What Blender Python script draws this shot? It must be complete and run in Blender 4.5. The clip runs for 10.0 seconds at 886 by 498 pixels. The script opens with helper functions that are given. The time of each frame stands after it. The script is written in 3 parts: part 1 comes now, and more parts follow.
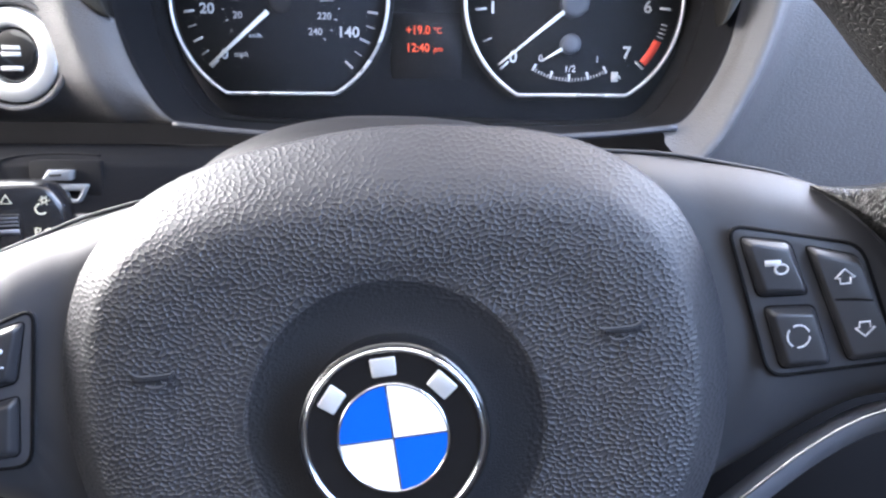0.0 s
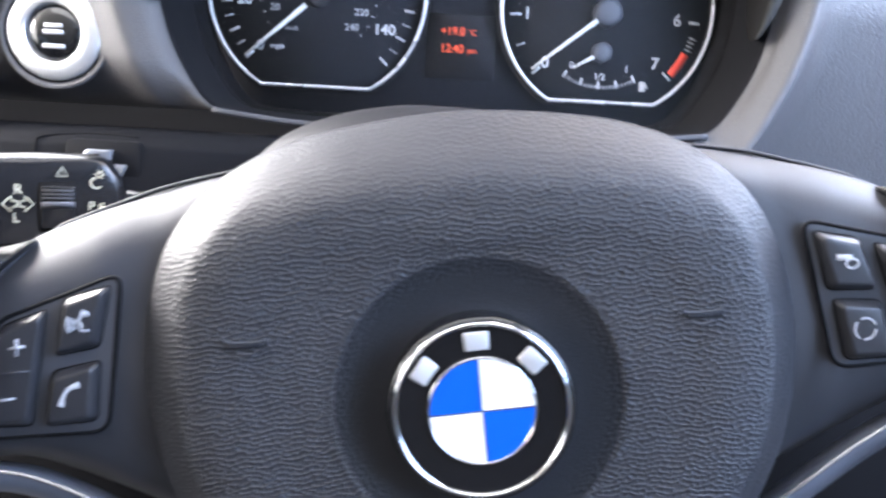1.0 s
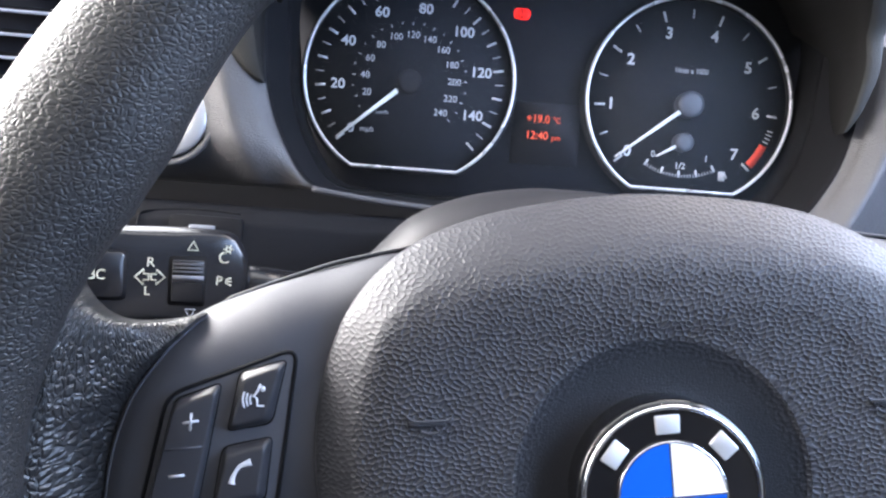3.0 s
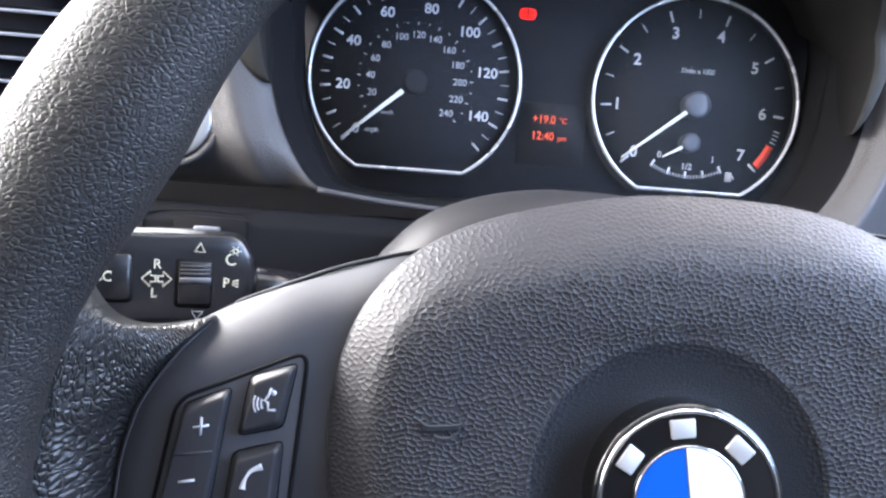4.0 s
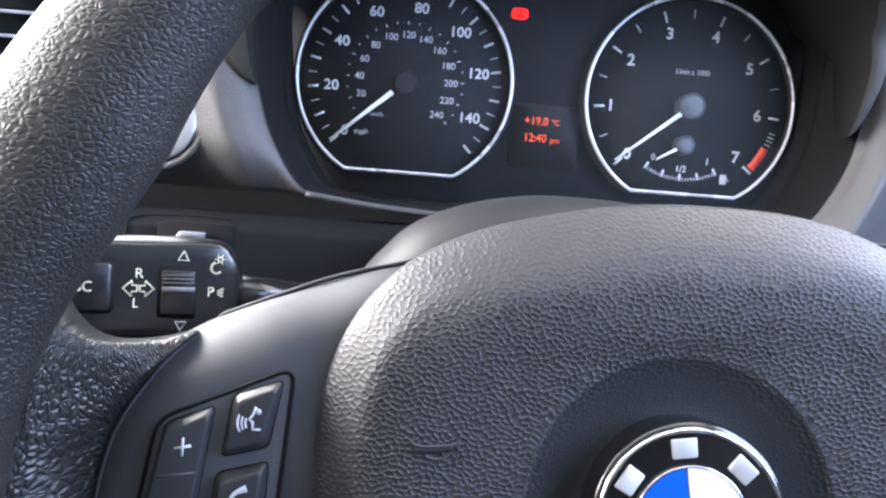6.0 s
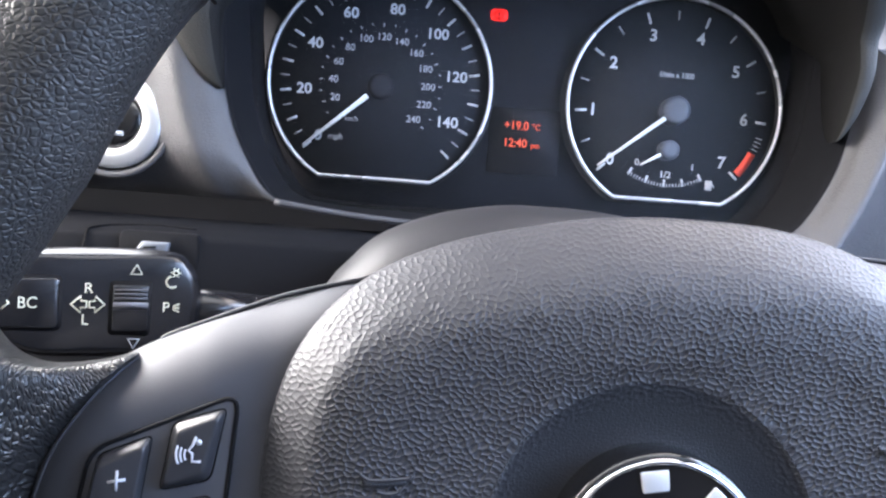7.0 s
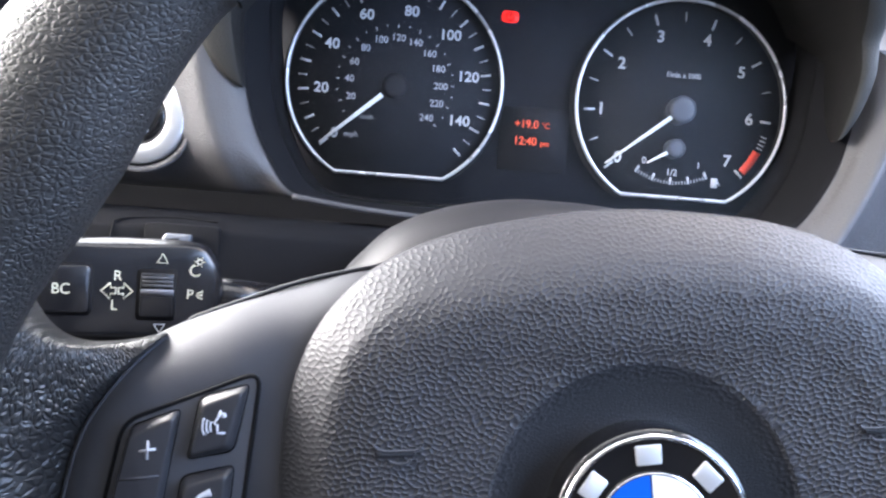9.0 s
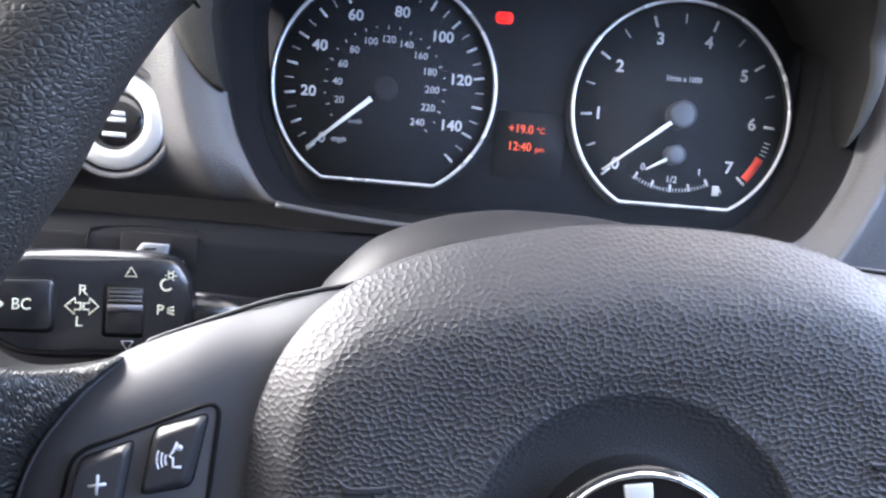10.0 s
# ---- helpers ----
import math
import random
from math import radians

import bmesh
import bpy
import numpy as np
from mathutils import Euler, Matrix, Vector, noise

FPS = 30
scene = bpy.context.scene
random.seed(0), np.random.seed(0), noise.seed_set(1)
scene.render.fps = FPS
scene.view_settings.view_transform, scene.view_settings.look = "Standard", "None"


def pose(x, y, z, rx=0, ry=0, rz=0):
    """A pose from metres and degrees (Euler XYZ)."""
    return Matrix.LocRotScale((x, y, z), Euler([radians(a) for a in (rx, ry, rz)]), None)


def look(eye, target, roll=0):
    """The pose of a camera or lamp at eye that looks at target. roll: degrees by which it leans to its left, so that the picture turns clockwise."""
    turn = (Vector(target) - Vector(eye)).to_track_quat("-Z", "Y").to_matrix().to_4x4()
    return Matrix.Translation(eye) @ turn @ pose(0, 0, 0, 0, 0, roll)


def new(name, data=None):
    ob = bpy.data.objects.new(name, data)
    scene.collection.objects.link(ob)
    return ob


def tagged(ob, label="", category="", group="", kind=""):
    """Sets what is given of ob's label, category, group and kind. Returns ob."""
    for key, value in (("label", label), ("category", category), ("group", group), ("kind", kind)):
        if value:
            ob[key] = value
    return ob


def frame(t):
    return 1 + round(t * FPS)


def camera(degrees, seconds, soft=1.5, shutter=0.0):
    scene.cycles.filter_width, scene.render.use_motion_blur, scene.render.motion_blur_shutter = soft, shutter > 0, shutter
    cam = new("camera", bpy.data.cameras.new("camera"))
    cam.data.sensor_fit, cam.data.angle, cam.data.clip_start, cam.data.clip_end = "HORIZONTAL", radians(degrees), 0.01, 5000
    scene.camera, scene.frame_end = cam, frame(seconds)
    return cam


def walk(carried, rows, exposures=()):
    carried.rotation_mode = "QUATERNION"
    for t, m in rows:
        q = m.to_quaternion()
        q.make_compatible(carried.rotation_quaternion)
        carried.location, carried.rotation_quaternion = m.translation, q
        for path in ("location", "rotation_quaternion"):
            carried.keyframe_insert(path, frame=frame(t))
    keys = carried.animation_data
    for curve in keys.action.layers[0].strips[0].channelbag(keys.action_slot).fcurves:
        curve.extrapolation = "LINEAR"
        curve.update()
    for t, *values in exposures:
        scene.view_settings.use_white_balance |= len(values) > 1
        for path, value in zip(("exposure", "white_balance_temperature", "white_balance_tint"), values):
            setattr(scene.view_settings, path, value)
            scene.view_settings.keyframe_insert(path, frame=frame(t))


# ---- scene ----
from mathutils.bvhtree import BVHTree

cam = camera(58.1, 10.0, soft=2.4, shutter=0.4)
# The instrument face is the reference: x right, y into the dashboard, z up its face; BASE leans it back into the car.
BASE = pose(0, 0, 0.95, -20, 0, 0)
ROWS = [
    (0, 0.11134, -0.41705, -0.00799, 80.133, -0.390, 0.107),
    (0.5, 0.11200, -0.41394, -0.00865, 80.192, -1.294, -0.929),
    (0.7, 0.10370, -0.41664, -0.01039, 80.428, -1.561, -1.367),
    (0.8, 0.09952, -0.41785, -0.01143, 80.586, -1.823, -1.601),
    (0.9, 0.09223, -0.41881, -0.01455, 81.018, -2.323, -1.789),
    (1, 0.08092, -0.42286, -0.01701, 81.279, -3.102, -1.874),
    (1.1, 0.06753, -0.42589, -0.02226, 85.092, -4.306, -2.630),
    (1.2, 0.05657, -0.43619, -0.02048, 86.139, -4.417, -1.857),
    (1.3, 0.04673, -0.43559, -0.02318, 86.269, -4.563, -1.644),
    (1.4, 0.03738, -0.43294, -0.02429, 86.674, -4.727, -1.527),
    (1.5, 0.03265, -0.43092, -0.02441, 86.651, -4.796, -1.351),
    (1.6, 0.03020, -0.42961, -0.02452, 86.797, -4.964, -1.527),
    (2, 0.04098, -0.42474, -0.02040, 86.825, -4.889, -1.420),
    (2.5, 0.03273, -0.42496, -0.02165, 87.239, -4.570, -1.858),
    (3.8, 0.03646, -0.41657, -0.01970, 87.429, -4.378, -2.427),
    (4, 0.03066, -0.41991, -0.02104, 87.375, -4.386, -2.299),
    (4.5, 0.03865, -0.41332, -0.01699, 87.168, -4.348, -2.358),
    (5, 0.04015, -0.40661, -0.01613, 87.299, -4.279, -2.639),
    (5.2, 0.03572, -0.41327, -0.01846, 87.400, -4.213, -2.784),
    (6.3, 0.03024, -0.41037, -0.01715, 87.206, -4.331, -3.040),
    (6.5, 0.03709, -0.40306, -0.01437, 87.205, -4.311, -3.055),
    (7, 0.03978, -0.39956, -0.01444, 87.404, -4.214, -3.372),
    (7.5, 0.02121, -0.40931, -0.01921, 87.372, -4.274, -3.057),
    (8, 0.02970, -0.40929, -0.01788, 87.310, -4.380, -2.851),
    (8.5, 0.03601, -0.41241, -0.01794, 87.373, -4.370, -2.672),
    (9, 0.04045, -0.41213, -0.01660, 87.330, -4.503, -2.363),
    (9.5, 0.05442, -0.40213, -0.01137, 87.185, -4.661, -2.023),
    (10, 0.04714, -0.39798, -0.01282, 87.405, -4.653, -2.080),
]
walk(cam, [(t, BASE @ pose(x, y, z, rx, ry, rz)) for t, x, y, z, rx, ry, rz in ROWS], exposures=((0.0, 0.32), (1.0, 0.35), (1.6, 0.24), (2.0, 0.23), (2.5, 0.17), (2.7, 0.17), (4.0, 0.23), (5.0, 0.20), (8.0, 0.17), (9.4, 0.23), (10.0, 0.24)))


# ---- light ----
world = bpy.data.worlds.new("world")
scene.world = world
world.use_nodes = True
sky = world.node_tree.nodes.new("ShaderNodeTexSky")
sky.sky_type, sky.sun_disc = "NISHITA", False
sky.sun_elevation, sky.sun_rotation = radians(57), radians(220)
world.node_tree.links.new(sky.outputs["Color"], world.node_tree.nodes["Background"].inputs["Color"])
world.node_tree.nodes["Background"].inputs["Strength"].default_value = 0.15
sun = new("sun", bpy.data.lights.new("sun", "SUN"))
sun.data.energy, sun.data.angle, sun.data.color = 3.0, radians(0.5), (1.0, 0.95, 0.88)
sun.matrix_world = look((-5, -6, 12), (0, 0, 0))


def window_lamp(name, eye, target, width, height, watts, colour):
    """Sky light that comes in through one window opening; the added overhead fill is set here too."""
    lamp = new(name, bpy.data.lights.new(name, "AREA"))
    lamp.data.shape, lamp.data.size, lamp.data.size_y = "RECTANGLE", width, height
    lamp.data.energy, lamp.data.color = watts, colour
    lamp.matrix_world = look(eye, target)
    return lamp


window_lamp("light_window_left", (-1.03, -0.48, 1.29), (0.0, -0.33, 0.9), 0.9, 0.38, 8, (1.0, 0.96, 0.92))
window_lamp("light_window_right", (0.56, -0.27, 1.26), (0.0, -0.3, 0.85), 0.8, 0.36, 18.5, (0.47, 0.64, 1.0))
window_lamp("light_windscreen_left", (-0.82, 0.02, 1.33), (0.0, -0.28, 0.9), 0.9, 0.50, 85, (1.0, 0.96, 0.95))
window_lamp("light_windscreen", (-0.16, 0.26, 1.27), (0.0, -0.25, 0.92), 0.8, 0.3, 12, (0.95, 0.96, 1.0))
# fill lamp added below the roof lining, where there is no opening
window_lamp("light_overhead_fill", (0.06, -0.22, 1.38), (0.06, -0.30, 0.9), 0.7, 0.25, 2.0, (0.97, 0.97, 1.0))
window_lamp("light_windscreen_right", (0.40, 0.02, 1.33), (0.08, -0.25, 0.9), 0.5, 0.4, 7.5, (1.0, 0.90, 0.85))


# ---- materials ----
def material(name, colour, rough=0.5, metal=0.0, grain=0.0, scale=300.0, wear=0.12, pits=False, fine=0.0, stretch=(1, 1, 1), spec=0.5, coat=0.0, fan=None):
    """A procedural surface: colour with soft wear, roughness that varies, and a grain of pebbles (pits) or noise."""
    mat = bpy.data.materials.new(name)
    mat.use_nodes = True
    n, link = mat.node_tree.nodes, mat.node_tree.links.new
    b = n["Principled BSDF"]
    b.inputs["Metallic"].default_value = metal
    b.inputs["Specular IOR Level"].default_value = spec
    b.inputs["Coat Weight"].default_value = coat
    b.inputs["Coat Roughness"].default_value = 0.08
    co = n.new("ShaderNodeTexCoord")
    mapping = n.new("ShaderNodeMapping")
    mapping.inputs["Scale"].default_value = stretch
    if not fan:
        link(co.outputs["Object"], mapping.inputs["Vector"])
    if fan:
        # creases that run out from a point, the same on both sides
        def calc(kind, a, c):
            node = n.new("ShaderNodeMath")
            node.operation = kind
            for k, v in enumerate((a, c)):
                if isinstance(v, float):
                    node.inputs[k].default_value = v
                else:
                    link(v, node.inputs[k])
            return node.outputs["Value"]

        axes, back = n.new("ShaderNodeSeparateXYZ"), n.new("ShaderNodeCombineXYZ")
        link(co.outputs["Object"], axes.inputs["Vector"])
        du = calc("SUBTRACT", calc("ABSOLUTE", axes.outputs["X"], 0.0), fan[0])
        dv = calc("SUBTRACT", axes.outputs["Y"], fan[1])
        far = calc("POWER", calc("ADD", calc("MULTIPLY", du, du), calc("MULTIPLY", dv, dv)), 0.5)
        link(calc("MULTIPLY", calc("ARCTAN2", dv, du), 0.034), back.inputs["X"])
        link(calc("MULTIPLY", far, 0.5), back.inputs["Y"])
        link(calc("MULTIPLY", axes.outputs["X"], 0.2), back.inputs["Z"])
        link(back.outputs["Vector"], mapping.inputs["Vector"])
    cloud = n.new("ShaderNodeTexNoise")
    cloud.inputs["Scale"].default_value, cloud.inputs["Detail"].default_value = 28.0, 4.0
    link(co.outputs["Object"], cloud.inputs["Vector"])
    tone = n.new("ShaderNodeMix")
    tone.data_type = "RGBA"
    tone.inputs["A"].default_value = (*[c * (1 - wear) for c in colour], 1)
    tone.inputs["B"].default_value = (*[min(1, c * (1 + wear)) for c in colour], 1)
    link(cloud.outputs["Fac"], tone.inputs["Factor"])
    link(tone.outputs["Result"], b.inputs["Base Color"])
    ramp = n.new("ShaderNodeMapRange")
    ramp.inputs["To Min"].default_value, ramp.inputs["To Max"].default_value = max(0.03, rough - 0.07), min(1, rough + 0.07)
    link(cloud.outputs["Fac"], ramp.inputs["Value"])
    link(ramp.outputs["Result"], b.inputs["Roughness"])
    if grain:
        wobble = n.new("ShaderNodeTexNoise")
        wobble.inputs["Scale"].default_value, wobble.inputs["Detail"].default_value = scale * 0.9, 2.0
        link(mapping.outputs["Vector"], wobble.inputs["Vector"])
        bump = n.new("ShaderNodeBump")
        bump.inputs["Strength"].default_value, bump.inputs["Distance"].default_value = 1.0, grain
        if pits:
            wobbled = n.new("ShaderNodeVectorMath")
            wobbled.operation = "MULTIPLY_ADD"
            link(wobble.outputs["Color"], wobbled.inputs[0])
            wobbled.inputs[1].default_value = (0.7 / scale,) * 3
            link(mapping.outputs["Vector"], wobbled.inputs[2])
            cells = n.new("ShaderNodeTexVoronoi")
            cells.inputs["Scale"].default_value = scale
            link(wobbled.outputs["Vector"], cells.inputs["Vector"])
            shape = n.new("ShaderNodeMapRange")
            shape.interpolation_type = "SMOOTHSTEP"
            cells.feature = "DISTANCE_TO_EDGE"
            shape.inputs["From Min"].default_value, shape.inputs["From Max"].default_value = 0.0, 0.28
            link(cells.outputs["Distance"], shape.inputs["Value"])
            link(shape.outputs["Result"], bump.inputs["Height"])
            last = bump
            if fine:
                wrinkle = n.new("ShaderNodeTexNoise")
                wrinkle.inputs["Scale"].default_value, wrinkle.inputs["Detail"].default_value = scale * 3, 3.0
                link(mapping.outputs["Vector"], wrinkle.inputs["Vector"])
                last = n.new("ShaderNodeBump")
                last.inputs["Strength"].default_value, last.inputs["Distance"].default_value = 1.0, fine
                link(wrinkle.outputs["Fac"], last.inputs["Height"])
                link(bump.outputs["Normal"], last.inputs["Normal"])
            link(last.outputs["Normal"], b.inputs["Normal"])
        else:
            link(wobble.outputs["Fac"], bump.inputs["Height"])
            link(bump.outputs["Normal"], b.inputs["Normal"])
    return mat


def glowing(name, colour, strength):
    mat = bpy.data.materials.new(name)
    mat.use_nodes = True
    b = mat.node_tree.nodes["Principled BSDF"]
    b.inputs["Base Color"].default_value = (*[c * 0.4 for c in colour], 1)
    b.inputs["Emission Color"].default_value = (*colour, 1)
    b.inputs["Emission Strength"].default_value = strength
    return mat


def clear_pane(name, rough):
    """Clear plastic: see-through, with a faint hazy reflection."""
    mat = bpy.data.materials.new(name)
    mat.use_nodes = True
    n, link = mat.node_tree.nodes, mat.node_tree.links.new
    n.remove(n["Principled BSDF"])
    clear, gloss, fresnel, mix = (n.new("ShaderNode" + kind) for kind in ("BsdfTransparent", "BsdfGlossy", "Fresnel", "MixShader"))
    gloss.inputs["Roughness"].default_value = rough
    fresnel.inputs["IOR"].default_value = 1.16
    link(fresnel.outputs["Fac"], mix.inputs["Fac"])
    link(clear.outputs["BSDF"], mix.inputs[1])
    link(gloss.outputs["BSDF"], mix.inputs[2])
    link(mix.outputs["Shader"], n["Material Output"].inputs["Surface"])
    return mat


LENS = clear_pane("clear instrument lens", 0.5)
PAD = material("airbag vinyl", (0.027, 0.027, 0.0315), 0.51, grain=0.00002, scale=2600, spec=0.43)
SCREEN = material("dark display glass", (0.022, 0.022, 0.026), 0.6, spec=0.12)
# the cover's vinyl, smoother, darkened for the shade in the emblem's recess
PAD_SMOOTH_SHADED = material("smooth shaded airbag vinyl", (0.013, 0.0135, 0.0165), 0.52, grain=0.00004, scale=1300, pits=True, spec=0.3)
LEATHER = material("rim leather", (0.0175, 0.0170, 0.0172), 0.50, grain=0.00016, scale=720, pits=True, fine=0.00001, stretch=(0.8, 1.1, 1), spec=0.36)
LEATHER_CREASED = material("creased rim leather", (0.0145, 0.0143, 0.0148), 0.38, grain=0.00034, scale=850, pits=True, fine=0.000012, fan=(0.133, 0.058))
SATIN = material("satin grey plastic", (0.043, 0.044, 0.051), 0.54, grain=0.000012, scale=2500, spec=0.42)
BUTTON = material("button rubber", (0.026, 0.026, 0.030), 0.40, grain=0.00001, scale=2500, spec=0.5)
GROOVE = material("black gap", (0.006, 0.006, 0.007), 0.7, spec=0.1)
VINYL = material("dashboard vinyl", (0.068, 0.065, 0.068), 0.54, grain=0.00009, scale=760, pits=True, fine=0.00001, stretch=(0.5, 1.2, 1))
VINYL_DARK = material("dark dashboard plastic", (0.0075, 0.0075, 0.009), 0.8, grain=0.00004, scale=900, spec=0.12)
WALL = material("matt bezel plastic", (0.009, 0.009, 0.0105), 0.85, grain=0.00003, scale=900, spec=0.08)
STALK_BLACK = material("stalk plastic", (0.010, 0.010, 0.012), 0.24, grain=0.00001, scale=2500, spec=0.5)
ROLLER_LIT_GREY = material("lit grey roller plastic", (0.16, 0.16, 0.18), 0.45)
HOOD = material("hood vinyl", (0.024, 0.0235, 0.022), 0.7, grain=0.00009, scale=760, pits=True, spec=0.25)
# the hood's vinyl again, darkened for the shade on its inner face
HOOD_SHADED = material("shaded hood vinyl", (0.0115, 0.011, 0.011), 0.75, grain=0.00006, scale=760, pits=True, spec=0.12)
SHROUD = material("column plastic", (0.012, 0.012, 0.0145), 0.54, grain=0.00003, scale=900, spec=0.32)
BEZEL = material("black bezel plastic", (0.017, 0.017, 0.0205), 0.8, spec=0.05)
DIAL = material("dial face", (0.019, 0.020, 0.0245), 0.80, spec=0.1)
DIAL_RING = material("silver dial ring", (0.75, 0.76, 0.80), 0.28, metal=0.6)
DIAL_WALL = material("dial wall", (0.02, 0.02, 0.022), 0.8, spec=0.05)
PRINT = material("white dial print", (0.49, 0.50, 0.53), 0.6, wear=0.04)
PRINT_DIM = material("dimmer dial print", (0.42, 0.43, 0.46), 0.6, wear=0.04)
PRINT_RED = material("red dial print", (0.75, 0.06, 0.03), 0.6, wear=0.04)
NEEDLE = material("needle plastic", (0.80, 0.80, 0.78), 0.4, wear=0.03)
HUB = material("needle cap", (0.060, 0.066, 0.085), 0.45)
HUB_DARK = material("dark needle cap", (0.030, 0.030, 0.035), 0.75, spec=0.1)
ICON = material("cream stalk print", (0.62, 0.60, 0.46), 0.6, wear=0.04)
CHROME = material("chrome", (0.70, 0.70, 0.72), 0.12, metal=1.0, wear=0.03)
LETTER = material("pale raised metal", (0.72, 0.71, 0.70), 0.34, metal=0.55, wear=0.05)
SILVER = material("satin silver trim", (0.20, 0.215, 0.26), 0.36, metal=0.6)
ENAMEL_BLACK = material("black enamel", (0.006, 0.006, 0.007), 0.12, coat=0.8)
ENAMEL_BLUE = material("blue enamel", (0.0, 0.08, 0.44), 0.5, wear=0.02, spec=0.2)
ENAMEL_WHITE = material("white enamel", (0.70, 0.70, 0.73), 0.5, wear=0.01, spec=0.25)
BRUSHED = material("brushed silver", (0.85, 0.86, 0.88), 0.36, metal=0.9, wear=0.03)
DARK_TRIM = material("dark satin strip", (0.045, 0.047, 0.056), 0.5, spec=0.4)
KEY_CLEAR = material("clear grey plastic", (0.16, 0.17, 0.19), 0.2)
SLAT_GLINT = material("slat edge glint", (0.34, 0.34, 0.36), 0.4, wear=0.06)
LIT_ORANGE = glowing("lit orange segment", (1.0, 0.11, 0.04), 0.75)
LIT_RED = glowing("lit red lamp", (1.0, 0.02, 0.015), 1.3)
LINING = material("roof lining", (0.58, 0.57, 0.55), 0.9, grain=0.0003, scale=700)
CABIN = material("cabin trim", (0.05, 0.05, 0.055), 0.7, grain=0.0003, scale=500)
ASPHALT = material("asphalt", (0.20, 0.195, 0.19), 0.9, grain=0.004, scale=60)


# ---- mesh tools (millimetres in, metres out) ----
def part(name, bm, mat, parent=None, label="", flat=False):
    bmesh.ops.scale(bm, vec=(0.001,) * 3, verts=bm.verts)
    bmesh.ops.recalc_face_normals(bm, faces=bm.faces)
    mesh = bpy.data.meshes.new(name)
    for f in bm.faces:
        f.smooth = not flat
    bm.to_mesh(mesh)
    bm.free()
    mesh.materials.append(mat)
    ob = new(name, mesh)
    ob.parent = parent
    if label:
        tagged(ob, label)
    return ob


def root(name, m, label, category, group="", kind=""):
    ob = new(name)
    ob.empty_display_size = 0.02
    ob.matrix_world = m
    return tagged(ob, label, category, group, kind)


def curve(points, steps=8, closed=True):
    """A smooth line through a few points (Catmull-Rom)."""
    pts = [Vector(p) for p in points]
    n = len(pts)
    line = []
    for i in range(n if closed else n - 1):
        p = [pts[(i + k) % n] if closed else pts[min(max(i + k, 0), n - 1)] for k in (-1, 0, 1, 2)]
        for s in range(steps):
            t = s / steps
            line.append(0.5 * (2 * p[1] + (p[2] - p[0]) * t + (2 * p[0] - 5 * p[1] + 4 * p[2] - p[3]) * t**2 + (3 * p[1] - p[0] - 3 * p[2] + p[3]) * t**3))
    if not closed:
        line.append(pts[-1])
    return line


def mirrored(half, cx=0.0):
    """A closed outline from its right half (from the bottom middle to the top middle), as offsets from cx."""
    return [(cx + x, y) for x, y in half] + [(cx - x, y) for x, y in reversed(half) if abs(x) > 1e-6]


def rounded(points, radius, steps=5):
    """A polygon with its corners rounded."""
    out, n = [], len(points)
    for i in range(n):
        a, b, c = (Vector(points[(i + k) % n]) for k in (-1, 0, 1))
        r = min(radius, (a - b).length * 0.45, (c - b).length * 0.45)
        p, q = b + (a - b).normalized() * r, b + (c - b).normalized() * r
        for s in range(steps + 1):
            t = s / steps
            out.append((1 - t) ** 2 * p + 2 * t * (1 - t) * b + t**2 * q)
    return out


def loft(rings, close_first=False, close_last=False, around=True):
    """Skins rings of equally many 3D points."""
    bm = bmesh.new()
    rows = [[bm.verts.new(p) for p in ring] for ring in rings]
    n = len(rows[0])
    for a, b in zip(rows, rows[1:]):
        for i in range(n if around else n - 1):
            j = (i + 1) % n
            bm.faces.new((a[i], a[j], b[j], b[i]))
    if close_first:
        bm.faces.new(rows[0][::-1])
    if close_last:
        bm.faces.new(rows[-1])
    return bm


def pillow(outline, profile, centre=None, lift=None):
    """A cushion-shaped solid: the outline, inset step by step towards its centre; profile: (inset, height)."""
    pts = [Vector((p[0], p[1])) for p in outline]
    c = Vector(centre) if centre else sum(pts, Vector((0, 0))) / len(pts)
    rings = []
    for inset, h in profile:
        ring = []
        for p in pts:
            d = (p - c).length
            q = c + (p - c) * max(0.02, 1 - inset / d)
            ring.append((q.x, q.y, h + (lift(q.x, q.y) if lift else 0)))
        rings.append(ring)
    return loft(rings, True, True)


def tube(line, radius, sides=8, closed=False, squash=1.0):
    """A round bar along a line of 3D points."""
    pts = [Vector(p) for p in line]
    rings, n = [], len(pts)
    for i, p in enumerate(pts):
        d = (pts[(i + 1) % n] - pts[i - 1]) if closed else (pts[min(i + 1, n - 1)] - pts[max(i - 1, 0)])
        d.normalize()
        side = d.cross(Vector((0, 0, 1)))
        side = side.normalized() if side.length > 1e-4 else Vector((1, 0, 0))
        up = side.cross(d)
        r = radius(i / (n - 1)) if callable(radius) else radius
        rings.append([p + r * (math.cos(a) * side + squash * math.sin(a) * up) for a in (2 * math.pi * k / sides for k in range(sides))])
    if closed:
        rings.append(rings[0])
        bm = loft(rings)
        bmesh.ops.remove_doubles(bm, verts=bm.verts, dist=1e-5)
        return bm
    return loft(rings, True, True)


def slab(outline, z0, z1, bevel=0.0):
    """A flat plate with the outline, from z0 to z1, its upper edge eased by bevel."""
    pts = [Vector((p[0], p[1])) for p in outline]
    if bevel:
        return pillow(pts, [(0, z0), (0, z1 - bevel), (bevel * 0.3, z1 - bevel * 0.3), (bevel, z1)])
    return loft([[(p.x, p.y, z) for p in pts] for z in (z0, z1)], True, True)


